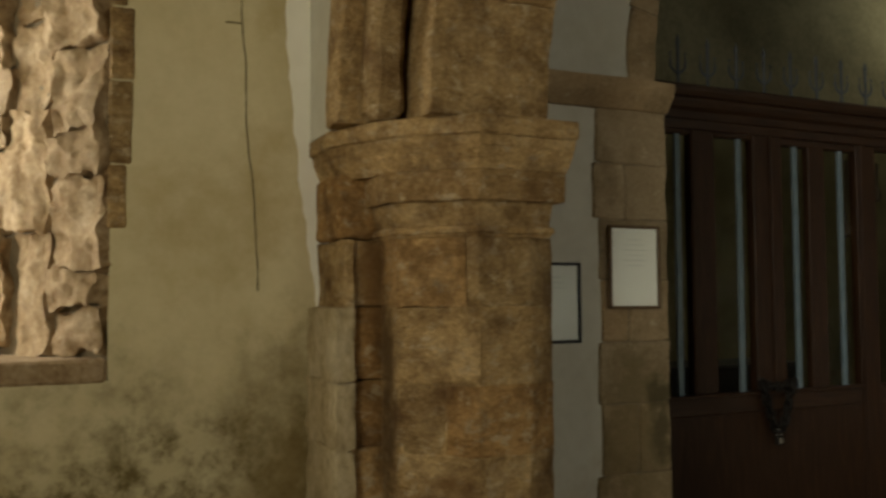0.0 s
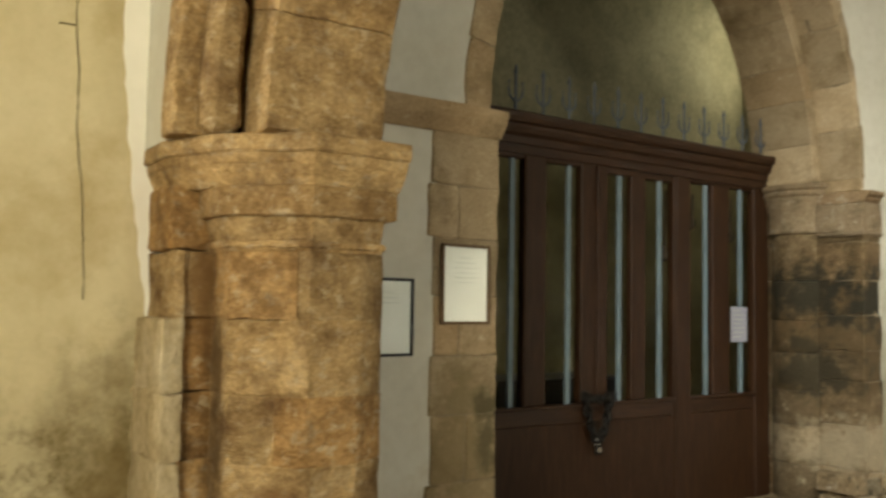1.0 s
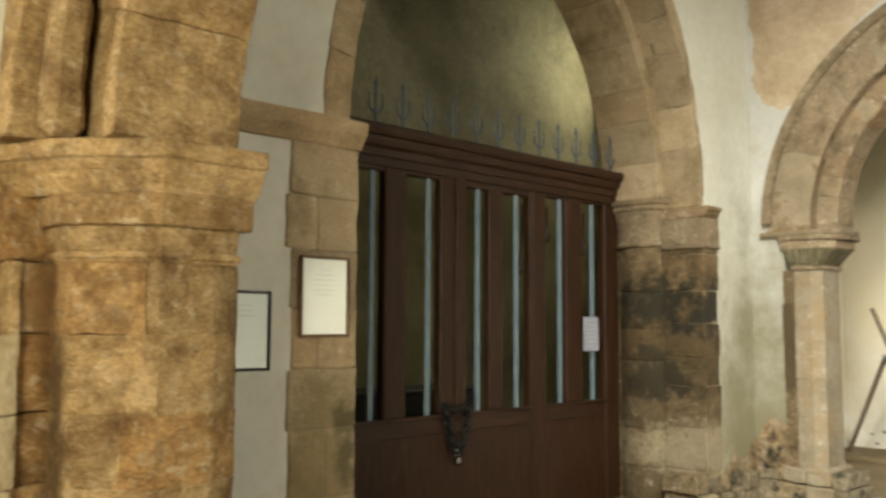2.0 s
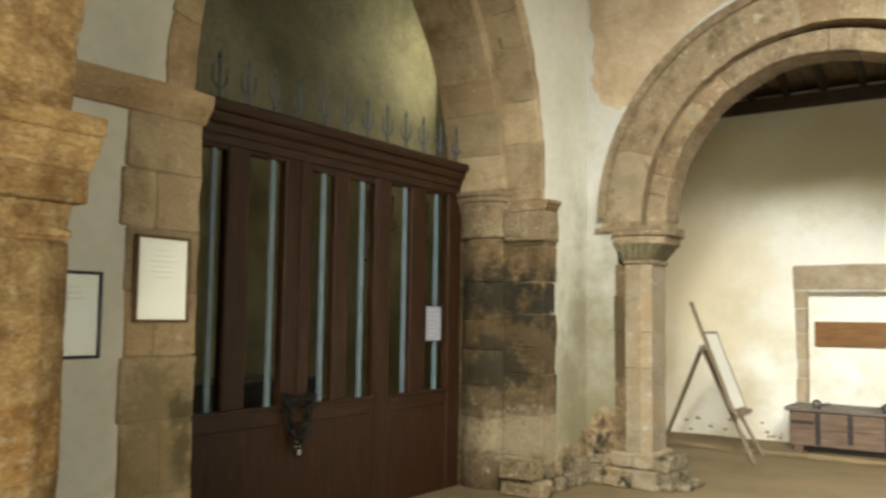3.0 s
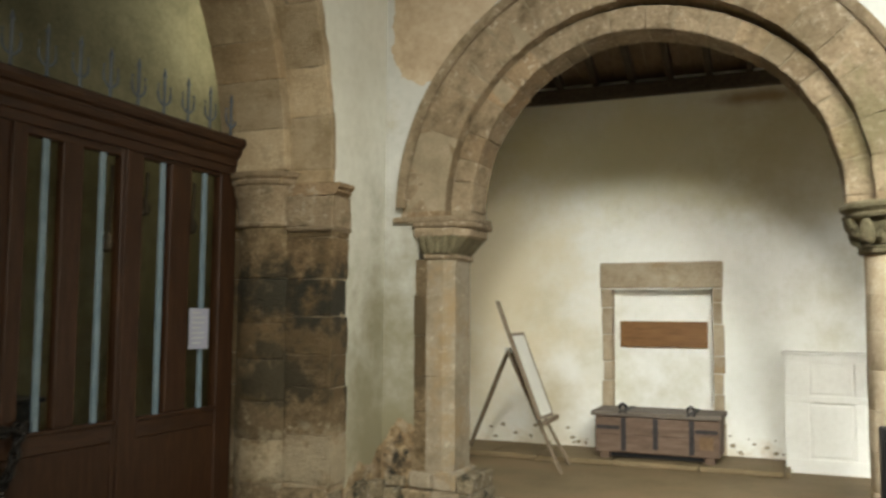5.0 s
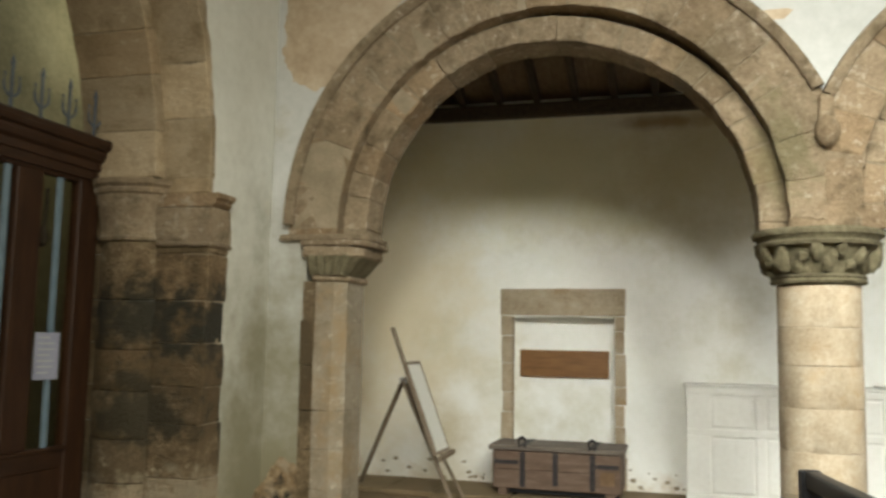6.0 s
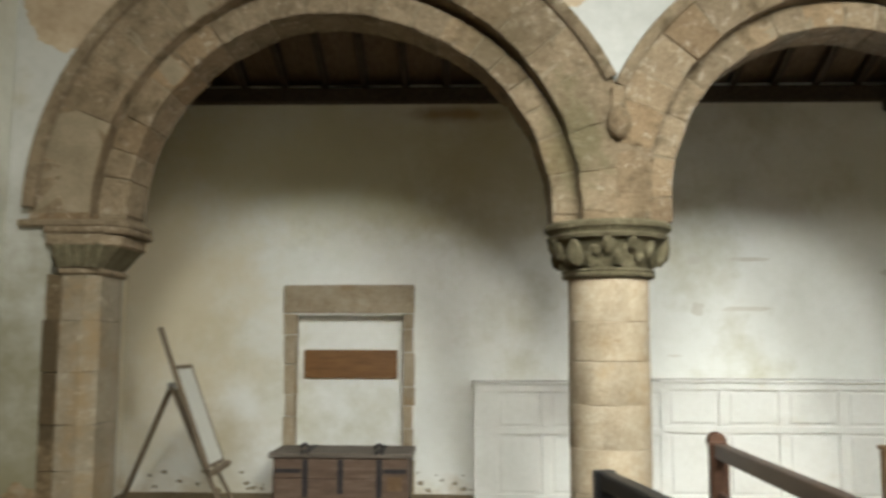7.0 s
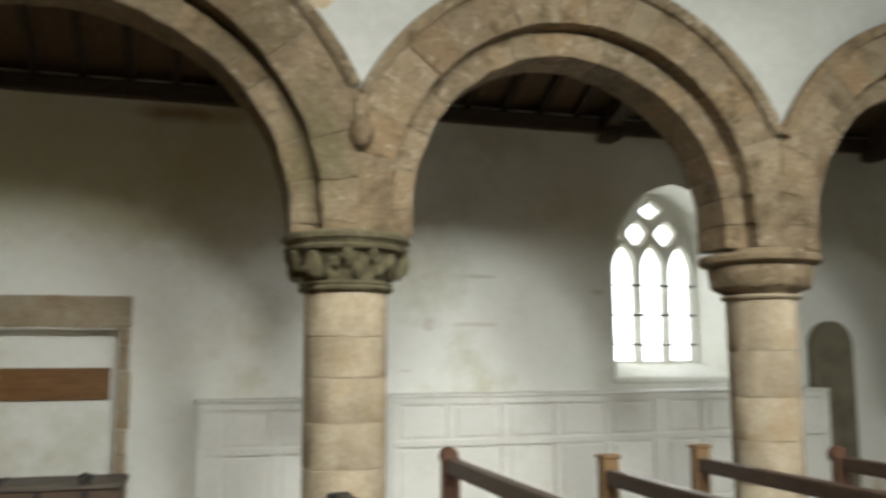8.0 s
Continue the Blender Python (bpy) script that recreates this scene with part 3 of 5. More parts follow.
for h in (0.3, 0.32, 0.28, 0.31, 0.27, 0.33, 0.4):
    part("shaft_drum", lathe([(0.275, z + 0.003), (0.28, z + 0.012), (0.28, z + h - 0.012), (0.275, z + h - 0.003)], SX, SY, 36), JAMB, tower_arch, smooth=True)
    z += h
part("shaft_capital", lathe([(0.28, 2.2), (0.305, 2.205), (0.31, 2.225), (0.29, 2.24), (0.285, 2.26), (0.3, 2.36), (0.34, 2.47), (0.345, 2.51), (0.365, 2.52), (0.37, 2.545), (0.36, 2.555),
                            (0.385, 2.575), (0.39, 2.61), (0.2, 2.618)], SX, SY, 40), ARCHSTONE, tower_arch, "moulded shaft capital", smooth=True)
for x0, x1, a, b in ((WEST - 0.36, WEST + 0.012, 7.0, 7.045), (WEST - 0.9, WEST - 0.365, 6.905, 7.2)):
    part("springer", box((x0, a, 2.522), (x1, b, SPR + 0.003), 0.006), STONE, tower_arch)
# mortar behind the joints
for side in (0, 1):
    a, b = sorted(((lambda y: 2 * MID - y)(y) if side else y for y in ((3.06, 3.27) if side else (2.95, 3.35))))
    part("mortar", box((WEST - 0.37, a, 0), (WEST + 0.006, b, 2.5 - 0.125 * side), 0), MORTAR, tower_arch)
for r0, r1, x0, x1 in ((2.576, 2.6, WEST - 0.35, WEST + 0.004), (2.477, 2.7, WEST - 0.895, WEST - 0.348)):
    t = math.acos((CS - MID) / ((r0 + r1) / 2))
    part("mortar", wide(CS, r0, r1, math.pi - t, math.pi, x0, x1), MORTAR, tower_arch)
    part("mortar", wide(CN, r0, r1, 0, t, x0, x1), MORTAR, tower_arch)
MOSSY = surface("mossy_footing_stone", ((0.07, 0.055, 0.03), (0.24, 0.19, 0.115), (0.46, 0.4, 0.29)), 7.0, speck=0.6, deep=0.05, piece=0.3, bump=1.0, fine=34, ochre=0.4,
                stain=(0.03, 0.028, 0.016), stain_scale=6.0, stain_at=(0.54, 0.62), second=((0.45, 0.4, 0.31), 9.0, 0.58))
# rough footing stones
y = 6.84
while y < 7.86:
    w, z = random.uniform(0.13, 0.3), 0.0
    for course in range(2):
        h, x1 = random.uniform(0.09, 0.16), WEST + random.uniform(0.05, 0.11) - 0.03 * course
        off = random.uniform(-0.03, 0.03)
        part("footing_stone", rough(box((WEST - 0.3, y + off, z), (x1, min(y + w, 7.89) + off, z + h), 0.014), 0.014, 10, 4, y * 5 + course), MOSSY, tower_arch, smooth=True)
        z += h
    y += w

# ---- tower room behind the screen ----
TW = -6.2
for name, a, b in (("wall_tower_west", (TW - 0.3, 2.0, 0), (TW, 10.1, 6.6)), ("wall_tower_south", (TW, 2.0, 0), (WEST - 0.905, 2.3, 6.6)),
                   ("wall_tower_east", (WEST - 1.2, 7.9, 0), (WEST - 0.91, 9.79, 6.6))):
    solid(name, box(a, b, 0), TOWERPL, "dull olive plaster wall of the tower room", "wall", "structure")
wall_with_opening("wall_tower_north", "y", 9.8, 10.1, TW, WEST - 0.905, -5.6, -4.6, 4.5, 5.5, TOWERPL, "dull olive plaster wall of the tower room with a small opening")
solid("ceiling_tower", box((TW, 2.0, 6.6), (WEST - 0.91, 10.1, 6.75), 0), ROOFWOOD, "dark tower ceiling", "ceiling", "structure")

# ---- north arcade wall ----
A1, A2, A3 = (-0.94, 2.39), (2.335, 2.5), (5.39, 2.5)
R1, R2 = (1.375, 1.55, 1.95), (1.13, 1.3, 1.64)
XV1, XV2 = 0.83, 3.86


def ring_outline(c, r, lo, hi, n=30):
    a_lo = math.acos(max(-1, min(1, (lo - c[0]) / r)))
    a_hi = math.acos(max(-1, min(1, (hi - c[0]) / r)))
    return arc(c[0], c[1], r, a_lo, a_hi, n)


outline = [(WEST, 0), (-2.74, 0), (-2.74, 2.3), (A1[0] - R1[2] + 0.005, 2.34)]
outline += ring_outline(A1, R1[2] - 0.01, -2.89, XV1) + ring_outline(A2, R2[2] - 0.01, XV1 + 0.01, XV2 - 0.005) + ring_outline(A3, R2[2] - 0.01, XV2 + 0.005, 7.03)
outline += [(7.03, 0), (10.6, 0), (10.6, TOP), (WEST, TOP)]
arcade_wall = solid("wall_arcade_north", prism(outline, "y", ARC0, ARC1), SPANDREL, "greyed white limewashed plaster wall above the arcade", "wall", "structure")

random.seed(11)


def settle(bm, c, sag):
    """Lets the east shoulder of an arch ring sink towards its centre."""
    if sag:
        for v in bm.verts:
            u, w = v.co.x - c[0], v.co.z - c[1]
            f = sag * math.exp(-((math.degrees(math.atan2(w, u)) - 66) / 34) ** 2) / math.hypot(u, w)
            v.co.x, v.co.z = v.co.x - u * f, v.co.z - w * f
    return bm


def arcade_arch(name, c, rr, n_out, n_in, xlo, xhi, label, sag=0.0):
    arch = base(name, (c[0], 8.16, c[1]), label, "arch", "structure", "arches of the north arcade")
    a = shares(n_out, 0.28)
    for p, q in zip(a, a[1:]):
        bm = wedge(c[0], c[1], rr[1] + 0.004, rr[2], math.pi * p + 0.0012, math.pi * q - 0.0012, "y", ARC0 - 0.028 + random.uniform(-0.006, 0.006), ARC1 + 0.01, 0.005)
        if xlo is not None:
            cut(bm, (xlo, 0, 0), (-1, 0, 0))
        if xhi is not None:
            cut(bm, (xhi, 0, 0), (1, 0, 0))
        if bm.faces:
            part("voussoir", rough(bm, 0.012, 9, 2, p * 9), ARCHSTONE, arch, smooth=True)
        else:
            bm.free()
    a = shares(n_in, 0.25)
    for p, q in zip(a, a[1:]):
        bm = wedge(c[0], c[1], rr[0] + random.uniform(0, 0.01), rr[1] + 0.012, math.pi * p + 0.0012, math.pi * q - 0.0012, "y", ARC0 + 0.1 + random.uniform(-0.005, 0.005), ARC1 - 0.06, 0.009)
        part("inner_voussoir", settle(rough(bm, 0.008, 9, 2, p * 11), c, sag), ARCHSTONE, arch, smooth=True)
    # stilted feet down to the capitals
    for sx in (-1, 1):
        x0, x1 = sorted((c[0] + sx * (rr[0] + 0.004), c[0] + sx * (rr[1] + 0.01)))
        part("springer", box((x0, ARC0 + 0.1, 2.34), (x1, ARC1 - 0.06, c[1] - 0.002), 0.006), ARCHSTONE, arch)
    lo_a = math.acos(max(-1, min(1, ((xhi if xhi else 99) - c[0]) / (rr[2] - 0.01))))
    hi_a = math.acos(max(-1, min(1, ((xlo if xlo else -99) - c[0]) / (rr[2] - 0.01))))
    part("mortar", ring_body(c[0], c[1], rr[1] + 0.01, rr[2] - 0.008, lo_a, hi_a, "y", ARC0 - 0.023, ARC1), MORTAR, arch)
    part("mortar", settle(ring_body(c[0], c[1], rr[0] + 0.013, rr[1] + 0.008, 0, math.pi, "y", ARC0 + 0.107, ARC1 - 0.066), c, sag), MORTAR, arch)
    if xlo is None:
        part("springer", box((c[0] - rr[2] + 0.004, ARC0 - 0.026, 2.345), (c[0] - rr[1] - 0.006, ARC1, c[1] + 0.002), 0.005), ARCHSTONE, arch)
    # hood mould
    lo = math.acos(max(-1, min(1, ((xhi if xhi else 99) - 0.0 - c[0]) / (rr[2] + 0.02))))
    hi = math.acos(max(-1, min(1, ((xlo if xlo else -99) + 0.0 - c[0]) / (rr[2] + 0.02)))) if xlo else math.pi * 0.995
    bm = bmesh.new()
    sect = [(-0.05, 0.0), (-0.05, -0.03), (-0.015, -0.055), (0.02, -0.055), (0.03, -0.02), (0.03, 0.0)]
    rings = []
    for k in range(49):
        t = lo + (hi - lo) * k / 48
        rings.append([bm.verts.new((c[0] + (rr[2] + u) * math.cos(t), ARC0 - 0.03 + v, c[1] + (rr[2] + u) * math.sin(t))) for u, v in sect])
    for s0, s1 in zip(rings, rings[1:]):
        for k in range(len(sect) - 1):
            bm.faces.new((s0[k], s0[k + 1], s1[k + 1], s1[k]))
    bm.faces.new(rings[0])
    bm.faces.new(rings[-1])
    part("hood_mould", bm, ARCHSTONE, arch, smooth=True)
    return arch


arch_a = arcade_arch("arcade_arch", A1, R1, 19, 20, None, XV1, "wide round arch of two orders in weathered limestone, above the doorway bay", 0.05)
arcade_arch("arcade_arch", A2, R2, 17, 17, XV1, XV2, "round arch of two orders in brown limestone", 0.035)
arcade_arch("arcade_arch", A3, R2, 17, 17, XV2, None, "round arch of two orders in brown limestone")
# filling of the spandrel feet over the columns
for xv, x0, x1 in ((XV1, A1[0] + R1[1], A2[0] - R2[1]), (XV2, A2[0] + R2[1], A3[0] - R2[1])):
    z = 2.34
    for h in (0.17, 0.2, 0.22):
        part("springer_block", box((x0 + 0.004 - (z - 2.34) * 0.1, ARC0 - 0.022, z + 0.002), (x1 - 0.004 + (z - 2.34) * 0.1, ARC1, z + h - 0.001), 0.005, 0.003), ARCHSTONE, arch_a)
        z += h

# head stop where the hood moulds meet: a plain worn corbel
bm = bmesh.new()
bmesh.ops.create_uvsphere(bm, u_segments=20, v_segments=14, radius=1.0)
for v in bm.verts:
    n = noise.noise(v.co * 2.2) * 0.12
    v.co = Vector((0.845 + v.co.x * 0.075 * (1 + n), ARC0 - 0.055 + v.co.y * 0.075 * (1 + n), 2.95 + v.co.z * 0.105 * (1 + n)))
solid("head_stop", bm, ARCHSTONE, "worn rounded stone corbel at the foot of the hood moulds", "corbel", smooth=True)
part("neck_block", box((0.795, ARC0 - 0.07, 3.0), (0.89, ARC0 - 0.02, 3.2), 0.015), ARCHSTONE, arch_a)

# bared stone where the plaster has come off
random.seed(5)
edge = [(-3.045, 4.6), (-2.99, 4.1), (-2.985, 3.9), (-3.0, 3.72), (-2.92, 3.56), (-2.85, 3.51), (-2.7, 3.44), (-2.56, 3.52), (-2.42, 3.72), (-2.2, 3.96), (-1.9, 4.2), (-1.5, 4.36), (-1.3, 4.7), (-1.6, 5.1), (-2.4, 5.2), (-3.0, 5.0)]
fine_edge = []
for (u, w), (u2, w2) in zip(edge, edge[1:] + edge[:1]):
    for k in range(5):
        f = k / 5
        fine_edge.append((u + (u2 - u) * f + random.uniform(-0.018, 0.018), w + (w2 - w) * f + random.uniform(-0.018, 0.018)))
part("bared_stone", prism(fine_edge, "y", ARC0 - 0.004, ARC0 + 0.02), PATCH, arcade_wall, "patch of pinkish stone where plaster is lost")
spot = [(0.98 + 0.09 * math.cos(a) * (1 + 0.3 * math.sin(3 * a)), 3.72 + 0.05 * math.sin(a) * (1 + 0.3 * math.cos(2 * a))) for a in [k * 0.42 for k in range(15)]]
part("bared_stone", prism([(u - 0.42, w + 0.04) for u, w in spot], "y", ARC0 - 0.003, ARC0 + 0.02), PATCH, arcade_wall)


# ---- columns ----
def column(x, r, courses, label):
    col = base("column", (x, 8.16, 0), label, "column", "structure", "columns of the north arcade")
    for z0, z1 in zip(courses, courses[1:]):
        part("drum", rough(lathe([(r - 0.004, z0 + 0.001), (r, z0 + 0.006), (r, z1 - 0.006), (r - 0.004, z1 - 0.001)], x, 8.16, 44), 0.004, 7, 0, z0), COLUMN, col, smooth=True)
    return col


col1 = column(0.808, 0.258, (0, 0.38, 0.655, 0.926, 1.196, 1.463, 1.709, 1.985), "round buff limestone column with a carved leaf capital")
part("necking", lathe([(0.26, 1.985), (0.29, 1.99), (0.3, 2.005), (0.29, 2.02), (0.3, 2.03), (0.285, 2.045), (0.26, 2.05)], 0.808, 8.16, 44), CARVED, col1, smooth=True)
part("bell", lathe([(0.265, 2.045), (0.28, 2.08), (0.3, 2.14), (0.33, 2.2), (0.36, 2.24), (0.3, 2.25)], 0.808, 8.16, 44), CARVED, col1, smooth=True)
part("abacus", lathe([(0.34, 2.225), (0.385, 2.23), (0.395, 2.25), (0.37, 2.262), (0.38, 2.28), (0.405, 2.295), (0.41, 2.32), (0.395, 2.337), (0.2, 2.338)], 0.808, 8.16, 48), CARVED, col1, "moulded round abacus", smooth=True)
random.seed(3)
for k in range(36):
    row = k % 3
    a = 2 * math.pi * (k // 3 + 0.33 * row + random.uniform(-0.1, 0.1)) / 12
    corner = row == 2 and (k // 3) % 3 == 1
    bm = bmesh.new()
    bmesh.ops.create_icosphere(bm, subdivisions=2, radius=1.0)
    sw, sh = random.uniform(0.03, 0.05), random.uniform(0.035, 0.06)
    z0 = (2.1, 2.15, 2.19)[row] if not corner else 2.13
    r0 = (0.3, 0.325, 0.35)[row] if not corner else 0.39
    for v in bm.verts:
        n = 1 + 0.55 * noise.noise(v.co * 2.3 + Vector((k * 1.3, 0, 0)))
        u, t, z = v.co.x * 0.035 * n, v.co.y * sw * n, v.co.z * (sh if not corner else 0.085) * n
        rad, ang = r0 + u + 0.3 * z, a + t / 0.33
        v.co = Vector((0.808 + rad * math.cos(ang), 8.16 + rad * math.sin(ang), z0 + z))
    part("leaf", bm, CARVED, col1, smooth=True)

col2 = column(3.845, 0.245, (0, 0.4, 0.7, 1.0, 1.3, 1.62, 1.985), "round buff limestone column with a plain moulded capital")
part("necking", lathe([(0.245, 1.985), (0.272, 1.99), (0.282, 2.003), (0.27, 2.018), (0.245, 2.022)], 3.845, 8.16, 48), COLUMN, col2, smooth=True)
part("capital", rough(lathe([(0.245, 2.02), (0.275, 2.04), (0.33, 2.062), (0.352, 2.085), (0.36, 2.15), (0.372, 2.2), (0.36, 2.225), (0.3, 2.23)], 3.845, 8.16, 48), 0.012, 9, 0, 2.0), ARCHSTONE, col2, "rough weathered round capital", smooth=True)
part("abacus", lathe([(0.34, 2.226), (0.395, 2.23), (0.425, 2.25), (0.432, 2.285), (0.42, 2.302), (0.33, 2.306), (0.32, 2.339), (0.2, 2.34)], 3.845, 8.16, 48), ARCHSTONE, col2, "round stone abacus", smooth=True)

# ---- west respond of the north arcade ----
resp = base("respond", (-2.5, 8.1, 0), "pale limestone wall pier with a scalloped capital and rough foot", "pier", "structure")
random.seed(21)
z = 0.3
for h in (0.2, 0.28, 0.28, 0.324, 0.321, 0.295):
    e = random.uniform(-0.012, 0.012)
    part("block", rough(prism([(-2.765 + e, ARC0 - 0.012), (-2.66, ARC0 - 0.012), (-2.66, 8.4), (-2.765 + e, 8.4)], "z", z + 0.001, z + h - 0.001, 0.004), 0.006, 8, 1, z), JAMB, resp)
    part("block", rough(prism([(-2.656, ARC0 - 0.02 + e * 0.4), (-2.51, ARC0 - 0.02 + e * 0.4), (-2.435, ARC0 + 0.06), (-2.435, 8.3), (-2.51, 8.4), (-2.656, 8.4)], "z", z + 0.0004, z + h - 0.0004, 0.003), 0.006, 8, 2, z + 3), PALE, resp)
    z += h
part("necking", prism([(-2.68, ARC0 - 0.045), (-2.5, ARC0 - 0.045), (-2.41, ARC0 + 0.05), (-2.41, 8.32), (-2.5, 8.44), (-2.68, 8.44)], "z", 1.998, 2.04, 0.012), ARCHSTONE, resp)
bm = prism([(-2.7, ARC0 - 0.03), (-2.53, ARC0 - 0.03), (-2.44, ARC0 + 0.06), (-2.44, 8.32), (-2.53, 8.42), (-2.7, 8.42)], "z", 2.04, 2.175)
for v in bm.verts:
    if v.co.z > 2.15:
        v.co.x += 0.125 if v.co.x > -2.6 else -0.02
        v.co.y += -0.035 if v.co.y < 8.1 else 0.0
part("capital", bm, CARVED, resp, "darkened flaring capital")
part("capital_block", rough(prism([(-2.76, ARC0 - 0.06), (-2.4, ARC0 - 0.06), (-2.3, ARC0 + 0.04), (-2.3, 8.34), (-2.4, 8.42), (-2.76, 8.42)], "z", 2.175, 2.254, 0.012), 0.006, 9, 2, 1.0), ARCHSTONE, resp)
for k in range(5):
    x = -2.69 + 0.072 * k
    part("scallop", tube([(x * 0.7 - 0.775, ARC0 - 0.03, 2.05), (x * 0.9 - 0.26, ARC0 - 0.045, 2.115), (x, ARC0 - 0.058, 2.185)], 0.03, 10), CARVED, resp, smooth=True)
part("abacus", prism([(-2.775, ARC0 - 0.07), (-2.37, ARC0 - 0.07), (-2.26, ARC0 + 0.05), (-2.26, 8.36), (-2.37, 8.46), (-2.775, 8.46)], "z", 2.255, 2.3, 0.012), ARCHSTONE, resp, "projecting stone abacus")
part("abacus_slab", prism([(-2.95, ARC0 - 0.055), (-2.375, ARC0 - 0.055), (-2.27, ARC0 + 0.06), (-2.27, 8.36), (-2.375, 8.45), (-2.95, 8.45)], "z", 2.3, 2.345, 0.01), ARCHSTONE, resp)
for i, (x0, x1, y0, z0, z1) in enumerate(((-2.79, -2.6, 7.85, 0.17, 0.3), (-2.595, -2.39, 7.84, 0.17, 0.31), (-2.84, -2.58, 7.79, 0.0, 0.168), (-2.575, -2.36, 7.8, 0.0, 0.166),
                                         (-2.385, -2.25, 7.87, 0.15, 0.29), (-2.36, -2.22, 7.84, 0.0, 0.15), (-2.24, -2.1, 7.94, 0.0, 0.06), (-3.04, -2.85, 7.8, 0.0, 0.17), (-3.0, -2.83, 7.84, 0.17, 0.26))):
    part("footing_stone", rough(box((x0, y0, z0), (x1, 8.36, z1), 0.014), 0.016, 10, 5, i * 2.3), MOSSY if i not in (0, 1, 3) else PALE, resp, smooth=True)
# bared masonry in the corner of the two walls
BARED = surface("bared_damp_masonry", ((0.06, 0.045, 0.025), (0.23, 0.155, 0.078), (0.45, 0.395, 0.29)), 7.0, bump=0.9, fine=24, deep=0.05, stain=(0.025, 0.022, 0.014), stain_scale=5.0, stain_at=(0.52, 0.62), second=((0.36, 0.27, 0.15), 6.5, 0.54))


def ragged(u0, u1, tops, seed):
    out = [(u0, 0.0), (u1, 0.0)]
    n = 26
    for k in range(n + 1):
        f = k / n
        p = f * (len(tops) - 1)
        a = min(int(p), len(tops) - 2)
        z = tops[a] + (tops[a + 1] - tops[a]) * (p - a)
        out.append((u1 + (u0 - u1) * f, max(0.05, z + 0.06 * noise.noise(Vector((f * 5, seed, 0))) + 0.02 * noise.noise(Vector((f * 19, seed, 3))))))
    return out


part("bared_masonry", prism(ragged(WEST + 0.004, -2.75, (0.6, 0.72, 0.66, 0.5), 1.0), "y", ARC0 - 0.005, ARC0 + 0.02), BARED, arcade_wall, "bared damp masonry")
part("bared_masonry", prism(ragged(7.29, 7.893, (0.5, 0.36, 0.42, 0.24), 5.0), "x", WEST - 0.02, WEST + 0.005), BARED, wall_west, "bared damp masonry")

# ---- south arcade: west respond, arch and wall ----
OC = (-2.729, 2.06)


def octagon(ap):
    pts = []
    for k in range(8):
        a = math.pi / 8 + k * math.pi / 4
        pts.append((OC[0] + ap / math.cos(math.pi / 8) * math.cos(a), OC[1] + ap / math.cos(math.pi / 8) * math.sin(a)))
    return pts


pier = base("pier", (-2.73, 2.06, 0), "worn ochre limestone pier with a half-octagonal shaft and moulded capital", "pier", "structure")
random.seed(31)
levels = (0.0, 0.36, 0.655, 0.925, 1.19, 1.485, 1.755)
splits = (1.95, 1.78, 1.92, 1.8, 1.9, 1.86)
for k, (z0, z1) in enumerate(zip(levels, levels[1:])):
    for lo in (0, 1):
        bm = prism(octagon(0.40 + random.uniform(-0.004, 0.004)), "z", z0 + 0.0015, z1 - 0.0015)
        cut(bm, (0, splits[k] + (0.001 if lo else -0.001), 0), (0, -1 if lo else 1, 0))
        cut(bm, (-2.74, 0, 0), (-1, 0, 0))
        cut(bm, (0, 2.268, 0), (0, 1, 0))
        cut(bm, (-2.329, 2.115, 0), (0.87, 0.5, 0))
        bmesh.ops.recalc_face_normals(bm, faces=bm.faces)
        bevelled(bm, 0.003)
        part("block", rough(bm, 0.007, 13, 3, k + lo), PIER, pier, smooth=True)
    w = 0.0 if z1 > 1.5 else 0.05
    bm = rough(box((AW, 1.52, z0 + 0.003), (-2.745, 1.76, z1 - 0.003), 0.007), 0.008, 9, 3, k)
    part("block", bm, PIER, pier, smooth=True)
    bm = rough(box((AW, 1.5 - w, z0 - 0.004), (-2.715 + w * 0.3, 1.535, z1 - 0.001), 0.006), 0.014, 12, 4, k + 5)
    part("edge_stone", bm, EDGESTONE if w else PIER, pier, "pale edge stone coloured as lit from the side" if w else "", smooth=True)
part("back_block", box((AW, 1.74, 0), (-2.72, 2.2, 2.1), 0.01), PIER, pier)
bm = prism(octagon(0.396), "z", 0, 1.75)
cut(bm, (0, 2.262, 0), (0, 1, 0))
cut(bm, (-2.334, 2.112, 0), (0.87, 0.5, 0))
part("mortar", bm, PIER, pier)


def abacus_poly(d, s):
    ap = 0.489 * s
    o = octagon(ap)
    return [(AW - 0.05, 1.46 - d), (-2.82 + d * 0.5, 1.45 - d)] + [o[6], o[7], (o[0][0], o[0][1] + 0.03)] + [(-2.5, o[0][1] + 0.08), (AW - 0.05, o[0][1] + 0.08)]


def tier(z0, z1, s0, s1, d0=0.0, d1=0.0, bev=0.008):
    lo, hi = abacus_poly(d0, s0), abacus_poly(d1, s1)
    bm = bmesh.new()
    a = [bm.verts.new((x, y, z0)) for x, y in lo]
    b = [bm.verts.new((x, y, z1)) for x, y in hi]
    n = len(a)
    for i in range(n):
        bm.faces.new((a[i], a[(i + 1) % n], b[(i + 1) % n], b[i]))
    ends = [bm.faces.new(a), bm.faces.new(b)]
    bmesh.ops.recalc_face_normals(bm, faces=bm.faces)
    bevelled(bm, bev)
    return bm


